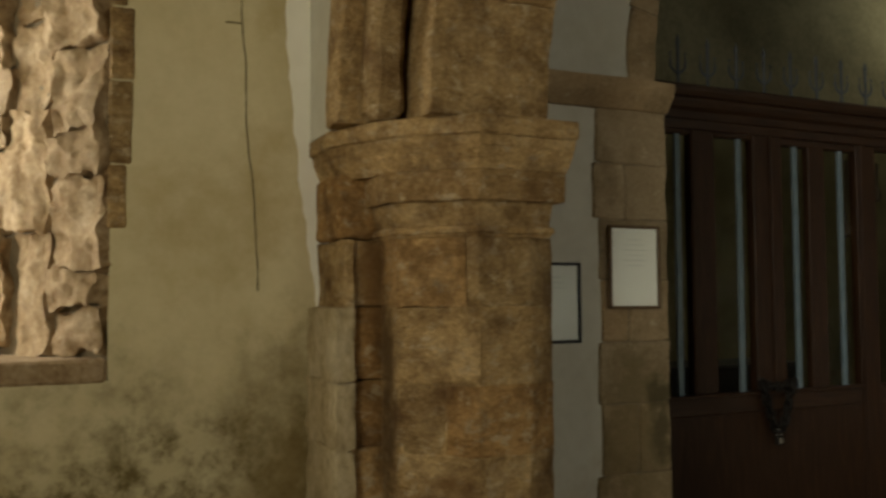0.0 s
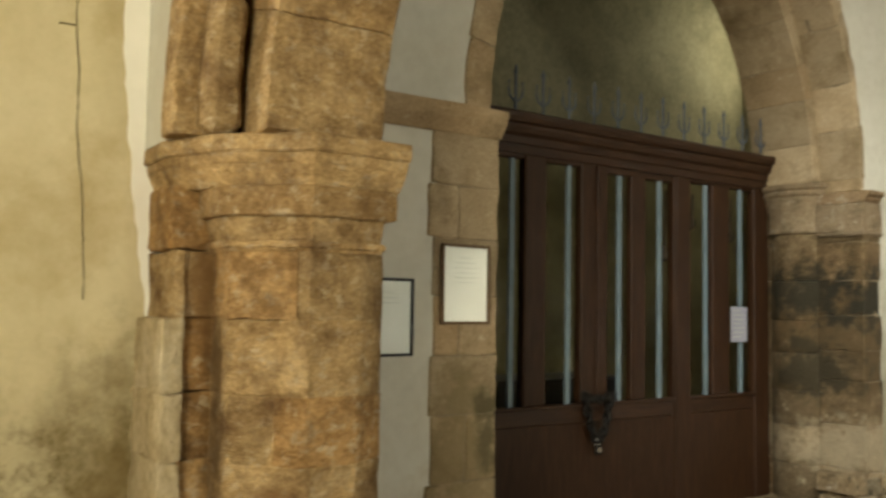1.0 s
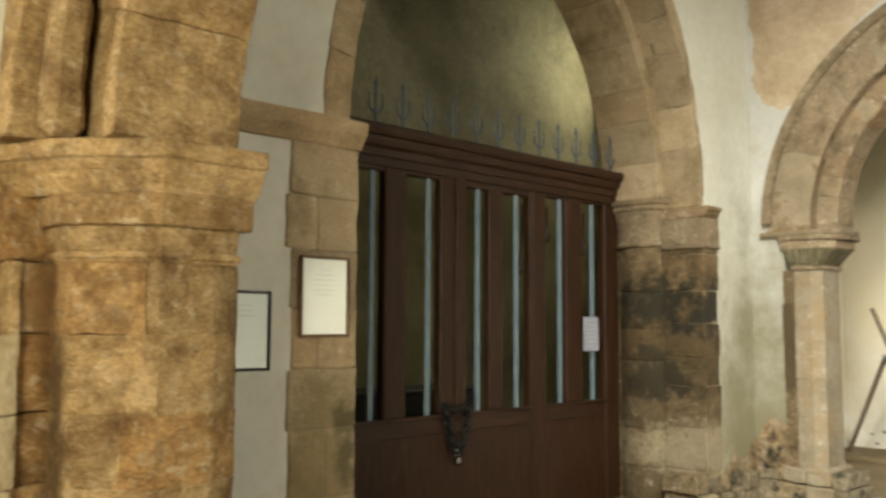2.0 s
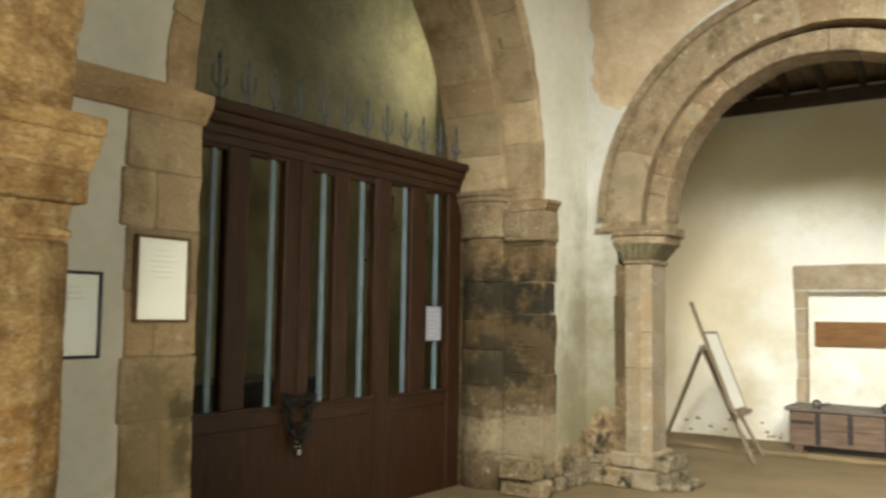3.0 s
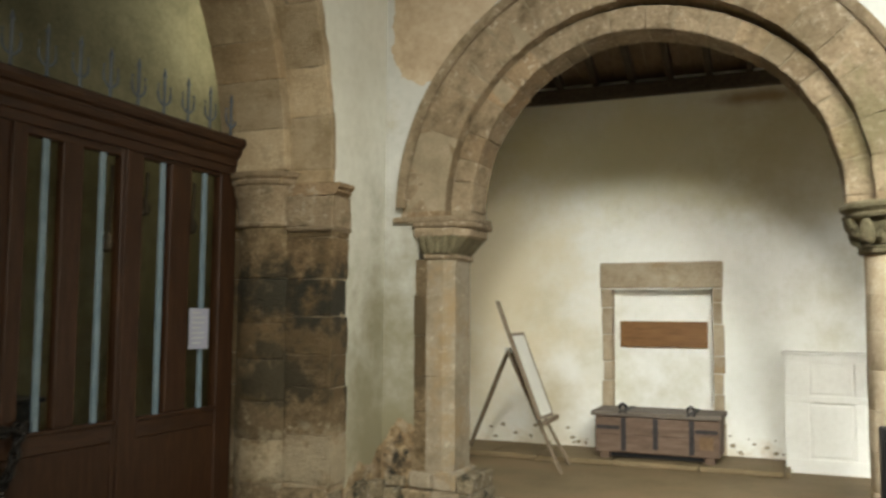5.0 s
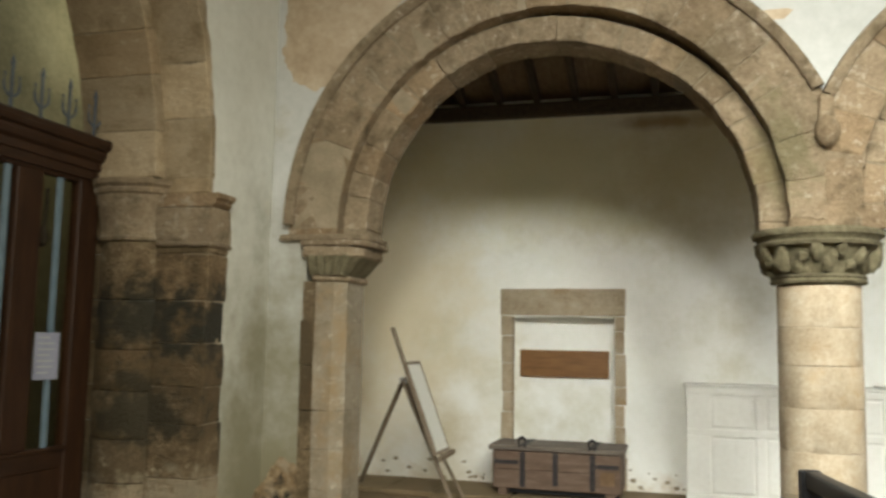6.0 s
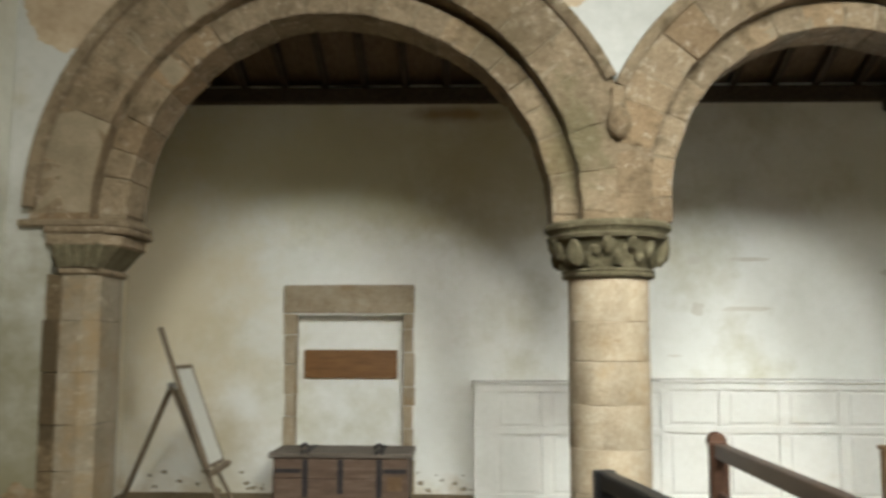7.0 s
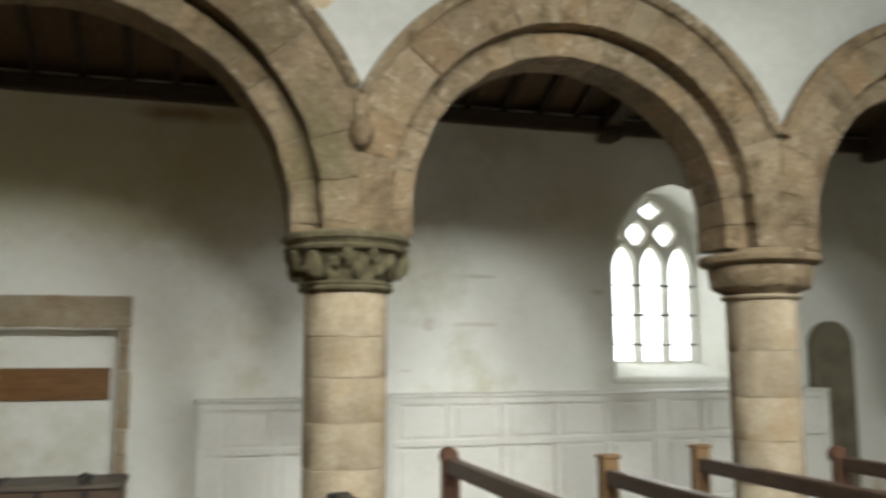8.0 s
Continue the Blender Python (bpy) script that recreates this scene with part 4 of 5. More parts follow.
def octo_tier(z0, z1, a0, a1, bev=0.008):
    lo, hi = octagon(a0), octagon(a1)
    bm = bmesh.new()
    a = [bm.verts.new((x, y, z0)) for x, y in lo]
    b = [bm.verts.new((x, y, z1)) for x, y in hi]
    for i in range(8):
        bm.faces.new((a[i], a[(i + 1) % 8], b[(i + 1) % 8], b[i]))
    bm.faces.new(a)
    bm.faces.new(b)
    cut(bm, (0, 2.2 + (a0 - 0.4) * 0.8, 0), (0, 1, 0))
    bmesh.ops.recalc_face_normals(bm, faces=bm.faces)
    return rough(bevelled(bm, bev), 0.004, 14, 3, z0)


part("abacus", rough(tier(2.128, 2.2, 1.0, 1.0, 0.0, 0.0, 0.008), 0.004, 14, 4, 1.0), PIER, pier, "projecting moulded abacus")
part("abacus_hollow", rough(tier(2.085, 2.13, 0.955, 0.975, -0.02, -0.012, 0.004), 0.003, 14, 3), PIER, pier)
part("abacus_hollow", rough(tier(2.0, 2.087, 0.885, 0.955, -0.06, -0.02, 0.004), 0.003, 14, 3, 2.0), PIER, pier)
part("capital_band", octo_tier(1.885, 2.003, 0.458, 0.462, 0.007), PIER, pier)
part("capital_bell", octo_tier(1.79, 1.887, 0.405, 0.432, 0.005), PIER, pier)
part("necking", octo_tier(1.762, 1.792, 0.424, 0.424, 0.009), PIER, pier)
part("necking", octo_tier(1.75, 1.764, 0.41, 0.41, 0.004), PIER, pier)
part("pilaster_cap", rough(box((AW, 1.49, 1.76), (-2.775, 1.75, 2.02), 0.012), 0.014, 10, 4, 4.0), PIER, pier, smooth=True)

SA = (-0.87, 2.2)
s_arch = base("south_arch", (SA[0], 2.0, 2.2), "ochre stone arch springing from the pier, with deep roll mouldings", "arch", "structure")


def south_ring(r0, r1, y0, y1, n, bev):
    a = shares(n, 0.2)
    for p, q in zip(a, a[1:]):
        bm = wedge(SA[0], SA[1], r0, r1, math.pi * p + 0.0007, math.pi * q - 0.0007, "y", y0, y1, bev)
        part("voussoir", rough(bm, 0.011, 10, 4, 1.0), PIER, s_arch, smooth=True)


south_ring(1.44, 1.75, 1.69, 2.19, 9, 0.005)
south_ring(1.6, 1.8, 1.52, 1.655, 9, 0.03)
south_ring(1.74, 1.9, 1.43, 2.18, 9, 0.008)
outline = [(AW, 2.2), (SA[0] - 1.88, 2.2)] + [(x, z) for x, z in reversed(arc(SA[0], SA[1], 1.88, 0.0, math.pi, 30))][1:] + [(1.01, 0), (10.6, 0), (10.6, 4.4), (AW, 4.4)]
bm = prism(outline, "y", 1.46, 2.17)
for x0, x1, z0, z1 in ((AW, -0.6, 4.4, 5.4), (0.4, 1.45, 4.4, 5.4), (2.55, 3.55, 4.4, 5.4), (4.55, 10.6, 4.4, 5.4), (AW, 10.6, 5.4, TOP)):
    add(bm, box((x0, 1.46, z0), (x1, 2.17, z1), 0))
solid("wall_south_arcade", bm, PLASTER, "plain plaster wall with three clerestory openings over the south arch", "wall", "structure")
# whiter strip of wall beside the pier
random.seed(6)
edge = [(1.335 + 0.0012 * k + 0.11 * max(0.0, (k - 14) / 26) ** 1.4 + random.uniform(-0.008, 0.008), 3.4 - 0.0485 * k) for k in range(41)] + [(1.6, 1.46), (1.6, 3.4)]
part("limewash", prism(edge, "x", AW - 0.01, AW + 0.003), WHITESTRIP, wall_aisle, "bright white strip of wall beside the pier")

# ---- north aisle: wall, window, roof ----
WC, WH, WSPR = 5.17, 0.80, 2.66


def gothic(cx, half, spring, apex, n=10):
    """A pointed head from its right springing over the apex to the left one."""
    rise = apex - spring
    r = (half * half + rise * rise) / (2 * half)
    top = math.atan2(rise, r - half)
    right = [(cx + half - r + r * math.cos(top * k / n), spring + r * math.sin(top * k / n)) for k in range(n + 1)]
    return right + [(2 * cx - u, w) for u, w in reversed(right[:-1])]


head_in = gothic(WC, WH, WSPR, 3.56)
lower = [(WEST - 0.9, 0), (10.6, 0), (10.6, 1.36), (WC + WH, 1.36), (WC - WH, 1.36), (WEST - 0.9, 1.36)]
mid_l = [(WEST - 0.9, 1.36), (WC - WH, 1.36), (WC - WH, WSPR)] + list(reversed(head_in))[1:len(head_in) // 2 + 1] + [(WC, 4.3), (WEST - 0.9, 4.3)]
mid_r = [(10.6, 1.36), (10.6, 4.3), (WC, 4.3)] + list(reversed(head_in))[len(head_in) // 2:] + [(WC + WH, 1.36)]
DOOR = (-1.9, -0.76, 1.86)
bm = bmesh.new()
low_a = [(WEST - 0.9, 0), (DOOR[0], 0), (DOOR[0], 1.36), (WEST - 0.9, 1.36)]
low_b = [(DOOR[1], 0), (10.6, 0), (10.6, 1.36), (DOOR[1], 1.36)]
mid_la = [(WEST - 0.9, 1.36), (DOOR[0], 1.36), (DOOR[0], DOOR[2]), (DOOR[1], DOOR[2]), (DOOR[1], 1.36)] + mid_l[1:]
for poly in (low_a, low_b, mid_la, mid_r):
    add(bm, prism(poly, "y", NORTH, NORTH + 0.75))
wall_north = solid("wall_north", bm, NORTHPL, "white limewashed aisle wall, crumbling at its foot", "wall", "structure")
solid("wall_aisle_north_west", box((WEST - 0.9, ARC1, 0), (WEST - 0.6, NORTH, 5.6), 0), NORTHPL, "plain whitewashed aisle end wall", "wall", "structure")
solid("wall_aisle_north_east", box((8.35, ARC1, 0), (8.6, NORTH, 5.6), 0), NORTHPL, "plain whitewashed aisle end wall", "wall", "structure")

# window with three lights and diamond tracery
GY = NORTH + 0.6
win2 = base("window_2", (WC, NORTH, 1.36), "bright pointed stone window of three lights with diamond tracery", "window", "structure")
HG, GSP = 0.56, 2.84
# splayed sides and head
bm = bmesh.new()
near = [(WC + WH, 1.36)] + gothic(WC, WH, WSPR, 3.56) + [(WC - WH, 1.36)]
far = [(WC + HG, 1.52)] + gothic(WC, HG, GSP - 0.1, 3.6) + [(WC - HG, 1.52)]
va = [bm.verts.new((u, NORTH, w)) for u, w in near]
vb = [bm.verts.new((u, GY, w)) for u, w in far]
for k in range(len(va)):
    j = (k + 1) % len(va)
    bm.faces.new((va[k], va[j], vb[j], vb[k]))
vc = [bm.verts.new((WC + (u - WC) * 1.12, GY, WSPR + (w - WSPR) * 1.12)) for u, w in far]
for k in range(len(va)):
    j = (k + 1) % len(va)
    bm.faces.new((vb[k], vb[j], vc[j], vc[k]))
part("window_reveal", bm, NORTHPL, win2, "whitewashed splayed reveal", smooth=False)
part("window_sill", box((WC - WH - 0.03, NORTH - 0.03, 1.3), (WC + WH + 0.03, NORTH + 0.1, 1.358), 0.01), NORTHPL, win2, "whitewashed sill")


def tracery_plate(grow, y0, y1):
    """Stone plate with three pointed lights and three diamonds, each hole widened by grow."""
    bm = bmesh.new()
    loops = [[(WC + HG + 0.04, 1.47)] + gothic(WC, HG + 0.04, GSP - 0.1, 3.64) + [(WC - HG - 0.04, 1.47)]]
    for k in (-1, 0, 1):
        cx, hw = WC + k * 0.376, 0.122 + grow
        loops.append([(cx + hw, 1.545 - grow)] + gothic(cx, hw, 2.6, 2.9 + grow, 7) + [(cx - hw, 1.545 - grow)])
    for cx, cz, w, up, down in ((WC - 0.19, 3.07, 0.115, 0.12, 0.15), (WC + 0.19, 3.07, 0.115, 0.12, 0.15), (WC, 3.345, 0.12, 0.085, 0.095)):
        ring = []
        for k in range(20):
            a = 2 * math.pi * k / 20
            c, d = math.cos(a), math.sin(a)
            ring.append((cx + (w + grow) * math.copysign(abs(c) ** 1.75, c), cz + ((up if d > 0 else down) + grow) * math.copysign(abs(d) ** 1.75, d)))
        loops.append(ring)
    edges = []
    for pts in loops:
        vs = [bm.verts.new((u, y0, w)) for u, w in pts]
        edges += [bm.edges.new((p, q)) for p, q in zip(vs, vs[1:] + vs[:1])]
    bmesh.ops.triangle_fill(bm, edges=edges, use_beauty=True, normal=(0, -1, 0))
    out = bmesh.ops.extrude_face_region(bm, geom=bm.faces[:])
    for v in out["geom"]:
        if isinstance(v, bmesh.types.BMVert):
            v.co.y = y1
    return bm


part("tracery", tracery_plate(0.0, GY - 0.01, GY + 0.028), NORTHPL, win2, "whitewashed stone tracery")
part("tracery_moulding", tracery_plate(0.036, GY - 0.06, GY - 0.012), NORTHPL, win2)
for z in (1.73, 2.08, 2.43):
    part("glazing_bar", tube([(WC - HG, GY - 0.066, z), (WC + HG, GY - 0.066, z)], 0.012, 6), IRON, win2)
pane = part("pane", box((WC - HG - 0.05, GY + 0.03, 1.45), (WC + HG + 0.05, GY + 0.036, 3.62), 0), GLASS, win2)
pane.visible_shadow = False
solid("backdrop", box((WC - 2.5, GY + 0.6, 0.5), (WC + 3.5, GY + 0.62, 5.0), 0), SKYGLOW, "bright overcast sky beyond the window", "sky", "structure")

# lean-to roof: boards, rafters, wall plate, beam
SL = (5.45 - 4.22) / (ARC1 - NORTH)


def roof_z(y):
    return 4.22 + (y - NORTH) * SL


bm = bmesh.new()
for k in range(58):
    x0 = WEST - 0.6 + k * 0.2
    quad = prism([(ARC1 - 0.02, roof_z(ARC1) + 0.2), (NORTH + 0.4, roof_z(NORTH + 0.4) + 0.2), (NORTH + 0.4, roof_z(NORTH + 0.4) + 0.17), (ARC1 - 0.02, roof_z(ARC1) + 0.17)], "x", x0, x0 + 0.194)
    add(bm, quad)
add(bm, prism([(ARC1 - 0.05, roof_z(ARC1) + 0.3), (NORTH + 0.9, roof_z(NORTH + 0.9) + 0.3), (NORTH + 0.9, roof_z(NORTH + 0.9) + 0.215), (ARC1 - 0.05, roof_z(ARC1) + 0.215)], "x", WEST - 0.9, 10.7))
solid("ceiling_aisle", bm, ROOFBOARD, "dark boarded lean-to aisle roof", "ceiling", "structure")
roof = base("aisle_roof_frame", (2.0, 10.0, 4.1), "dark timber rafters, wall plate and beams", "roof frame", "structure")
part("wall_plate", box((WEST - 0.6, NORTH - 0.1, 4.09), (8.35, NORTH + 0.1, 4.25), 0.008), ROOFWOOD, roof)
for k in range(26):
    x = WEST - 0.3 + k * 0.43
    part("rafter", bar((x, ARC1 + 0.02, roof_z(ARC1) + 0.1), (x, NORTH + 0.1, roof_z(NORTH) + 0.06), 0.075, 0.12, 0.006), ROOFWOOD, roof)
for x in (0.55, 4.3, 7.9):
    part("beam", bar((x, ARC1, roof_z(ARC1) - 0.06), (x, NORTH - 0.02, roof_z(NORTH) - 0.1), 0.17, 0.2, 0.012), ROOFWOOD, roof)
    part("beam_foot", box((x - 0.1, NORTH - 0.3, 3.98), (x + 0.1, NORTH, 4.1), 0.02), ROOFWOOD, roof)

# ---- blocked doorway with board and chest ----
door = base("door_1", (-1.33, NORTH, 0), "blocked doorway with a stone lintel and whitewashed infill", "doorway", "structure")
part("lintel", rough(box((-2.02, NORTH - 0.025, 1.875), (-0.66, NORTH + 0.36, 2.17), 0.012), 0.006, 6, 3, 2.0), COLUMN, door, "brown stone lintel")
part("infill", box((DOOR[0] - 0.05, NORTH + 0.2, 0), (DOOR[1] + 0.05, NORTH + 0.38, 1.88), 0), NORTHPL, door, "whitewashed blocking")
random.seed(8)
for side in (0, 1):
    z = 0.05
    while z < 1.84:
        h = min(random.uniform(0.16, 0.36), 1.872 - z)
        w = random.uniform(0.085, 0.12)
        a, b = (DOOR[0] - w, DOOR[0] + 0.015) if not side else (DOOR[1] - 0.015, DOOR[1] + w)
        part("jamb_stone", rough(box((a, NORTH - 0.018, z + 0.003), (b, NORTH + 0.14, z + h - 0.003), 0.008), 0.006, 9, 2, z + side), COLUMN, door)
        z += h
board = base("wall_board", (-1.32, NORTH + 0.15, 1.2), "blank varnished brown wooden board fixed on the blocked doorway", "board")
part("panel", box((-1.83, NORTH + 0.165, 1.2), (-0.848, NORTH + 0.2, 1.5), 0.006), SIGNWOOD, board)
for x in (-1.8, -0.88):
    for z in (1.24, 1.465):
        part("screw", lathe([(0.006, 0), (0.006, 0.004), (0.002, 0.005)], 0, 0, 8), IRON, board).matrix_basis = Matrix.Translation(Vector((x, NORTH + 0.165, z))) @ Matrix.Rotation(radians(90), 4, "X")

# low stone step along the wall foot
random.seed(14)
step = base("wall_step", (-1.5, 11.0, 0), "low worn stone step along the foot of the wall", "step", "structure")
x = WEST - 0.55
while x < 0.0:
    w = random.uniform(0.5, 0.9)
    part("slab", rough(box((x, 10.62 + random.uniform(-0.04, 0.04), 0), (min(x + w - 0.01, 0.0), NORTH, 0.055), 0.01), 0.006, 5, 2, x), FLOOR, step)
    x += w
LOSS = surface("crumbled_plaster", ((0.13, 0.1, 0.055), (0.27, 0.215, 0.135), (0.45, 0.385, 0.28)), 22.0, bump=0.4)
for i in range(30):
    x = random.uniform(-3.4, -2.0) if i % 3 else random.uniform(-0.62, -0.06)
    z = 0.07 + 0.2 * random.random() ** 2
    r = random.uniform(0.008, 0.026)
    part("plaster_loss", prism(blob(x, z, r * 1.4, r * 0.8, i, 18), "y", NORTH - 0.002 - 0.0002 * i, NORTH + 0.01), LOSS, wall_north)
RUST = surface("rust_stain", ((0.6, 0.56, 0.47), (0.66, 0.63, 0.55), (0.71, 0.69, 0.62)), 8, bump=0.1)
for x, z, w, h in ((2.22, 2.43, 0.07, 0.05), (2.75, 2.44, 0.2, 0.02), (2.24, 1.93, 0.06, 0.07), (2.75, 1.93, 0.24, 0.025), (2.0, 1.45, 0.07, 0.012), (4.17, 2.3, 0.07, 0.03)):
    pts = blob(x, z, w, h, x + z, 16)
    part("plaster_stain", prism(pts, "y", NORTH - 0.002, NORTH + 0.01), RUST, wall_north)


# ---- chest ----
def chest():
    c = base("chest", (-1.31, 11.0, 0.055), "old brown wooden parish chest with black iron straps and hasps", "chest")
    x0, x1, y0, y1 = -1.935, -0.66, 10.74, 11.3
    part("body", boxes(((x0, y0 + 0.012, 0.12), (x1, y1, 0.5)), bev=0.006), CHESTWOOD, c)
    for k in range(2):
        part("front_board", box((x0 + 0.003, y0, 0.125 + k * 0.19), (x1 - 0.003, y0 + 0.02, 0.31 + k * 0.188), 0.005), CHESTWOOD, c)
    part("lid", rough(box((x0 - 0.04, y0 - 0.035, 0.5), (x1 + 0.03, y1 + 0.02, 0.55), 0.01), 0.003, 5, 2), LIDWOOD, c, "greyed overhanging lid")
    for x in (x0 + 0.05, x1 - 0.15):
        part("foot", box((x, y0 + 0.01, 0.055), (x + 0.1, y1, 0.122), 0.006), CHESTWOOD, c)
    part("plinth_board", box((x0 + 0.16, y0 + 0.06, 0.075), (x1 - 0.16, y0 + 0.08, 0.12), 0.003), BLACKPAINT, c)
    for x in (-1.63, -1.3, -0.935):
        part("strap", box((x - 0.026, y0 - 0.008, 0.17 if x == -1.3 else 0.14), (x + 0.026, y0 + 0.002, 0.49), 0.002), STRAP, c, "black iron strap")
    for x in (-1.63, -0.935):
        part("hasp", tube([(x - 0.03, y0 - 0.03, 0.535), (x - 0.034, y0 - 0.03, 0.615), (x, y0 - 0.03, 0.632), (x + 0.034, y0 - 0.03, 0.615), (x + 0.03, y0 - 0.03, 0.535)], 0.017, 8), STRAP, c, smooth=True)
        part("lid_strap", box((x - 0.03, y0 - 0.04, 0.548), (x + 0.03, y1, 0.558), 0.002), STRAP, c)
    for a, b in ((x0 + 0.01, x0 + 0.26), (x1 - 0.24, x1 - 0.02)):
        part("corner_strap", box((a, y0 - 0.006, 0.36), (b, y0 + 0.002, 0.4), 0.002), STRAP, c)
    part("lock_plate", box((-0.86, y0 - 0.007, 0.2), (-0.72, y0 + 0.002, 0.33), 0.002), FRAMEWOOD, c)
    return c


chest()


# ---- easel ----
def easel():
    e = base("easel", (-2.55, 10.2, 0), "weathered wooden easel holding a narrow pale canvas", "easel")
    part("mast", bar((-2.79, 10.02, 1.7), (-2.3, 9.98, 0.42), 0.055, 0.03), EASELWOOD, e)
    part("front_leg", bar((-2.665, 10.0, 1.19), (-2.08, 9.9, 0.0), 0.045, 0.026), EASELWOOD, e)
    part("front_leg", bar((-2.665, 10.06, 1.19), (-2.14, 10.46, 0.0), 0.045, 0.026), EASELWOOD, e)
    part("back_leg", bar((-2.675, 10.04, 1.2), (-3.42, 10.9, 0.055), 0.045, 0.026), EASELWOOD, e)
    part("tray", bar((-2.215, 9.76, 0.5), (-2.215, 10.24, 0.52), 0.04, 0.045), EASELWOOD, e)
    part("crossbar", bar((-2.36, 9.94, 0.62), (-2.38, 10.2, 0.62), 0.03, 0.03), EASELWOOD, e)
    bm = box((-0.012, -0.2, 0), (0.012, 0.2, 0.86), 0.003)
    m = Matrix.Translation((-2.262, 9.98, 0.55)) @ Matrix.Rotation(radians(-21), 4, "Y")
    bm.transform(m)
    part("canvas", bm, PAPER, e, "pale blank canvas")
    bm = boxes(((-0.02, -0.225, -0.02), (0.018, -0.195, 0.88)), ((-0.02, 0.195, -0.02), (0.018, 0.225, 0.88)), ((-0.02, -0.195, 0.85), (0.018, 0.195, 0.88)), ((-0.02, -0.195, -0.02), (0.018, 0.195, 0.01)), bev=0.003)
    bm.transform(m)
    part("canvas_frame", bm, EASELWOOD, e)
    part("hinge", box((-2.7, 9.99, 1.16), (-2.64, 10.07, 1.22), 0.004), STEEL, e, "metal hinge")


easel()

# ---- white panelling ----
panelling = base("panelling", (3.35, 11.2, 0), "old white-painted wooden panelling in two tiers along the wall", "panelling", "structure")
PX0, PX1, PY = -0.045, 6.76, 10.99
stiles = [PX0] + [0.602 + 0.565 * k for k in range(11)] + [PX1 - 0.09]
for x0, x1, top in ((PX0, 1.75, 1.203), (1.75, 4.5, 1.228), (4.5, PX1, 1.236)):
    part("panel_back", box((x0 + 0.01, PY + 0.035, 0), (x1 - 0.002, NORTH - 0.002, top - 0.03), 0), WHITEPAINT, panelling)
    part("capping", rough(box((x0 - 0.02, PY - 0.025, top - 0.029), (x1 - 0.005, NORTH - 0.002, top), 0.008), 0.004, 3, 3, x0), WHITEPAINT, panelling, "moulded capping")
    for z0, z1 in ((top - 0.095, top - 0.031), (top - 0.5, top - 0.435), (0.0, 0.14)):
        part("rail", box((x0, PY, z0), (x1 - 0.003, PY + 0.034, z1), 0.004), WHITEPAINT, panelling)
for k, x in enumerate(stiles):
    top = 1.203 if x < 1.7 else 1.228 if x < 4.5 else 1.236
    wd = 0.225 if k == 0 else 0.17 if 4.5 < x < 4.7 else 0.09
    for z0, z1 in ((0.142, top - 0.502), (top - 0.433, top - 0.097)):
        part("stile", box((x, PY + 0.0015, z0), (x + wd, PY + 0.034, z1), 0.004), WHITEPAINT, panelling)
    if k < len(stiles) - 1 and stiles[k + 1] - x - wd > 0.15:
        for z0, z1 in ((0.165, top - 0.525), (top - 0.41, top - 0.12)):
            part("panel", box((x + wd + 0.022, PY + 0.014, z0), (stiles[k + 1] - 0.022, PY + 0.034, z1), 0.006), WHITEPAINT, panelling)

# memorial slab by the wall
pts = [(6.86, 0.0), (7.42, 0.0), (7.42, 1.72)] + arc(7.14, 1.72, 0.28, 0.1, math.pi - 0.1, 10) + [(6.86, 1.72)]
bm = prism(pts, "y", NORTH - 0.12, NORTH - 0.02)
solid("memorial_slab", bm, SLATE, "grey round-topped memorial stone slab against the wall", "memorial")


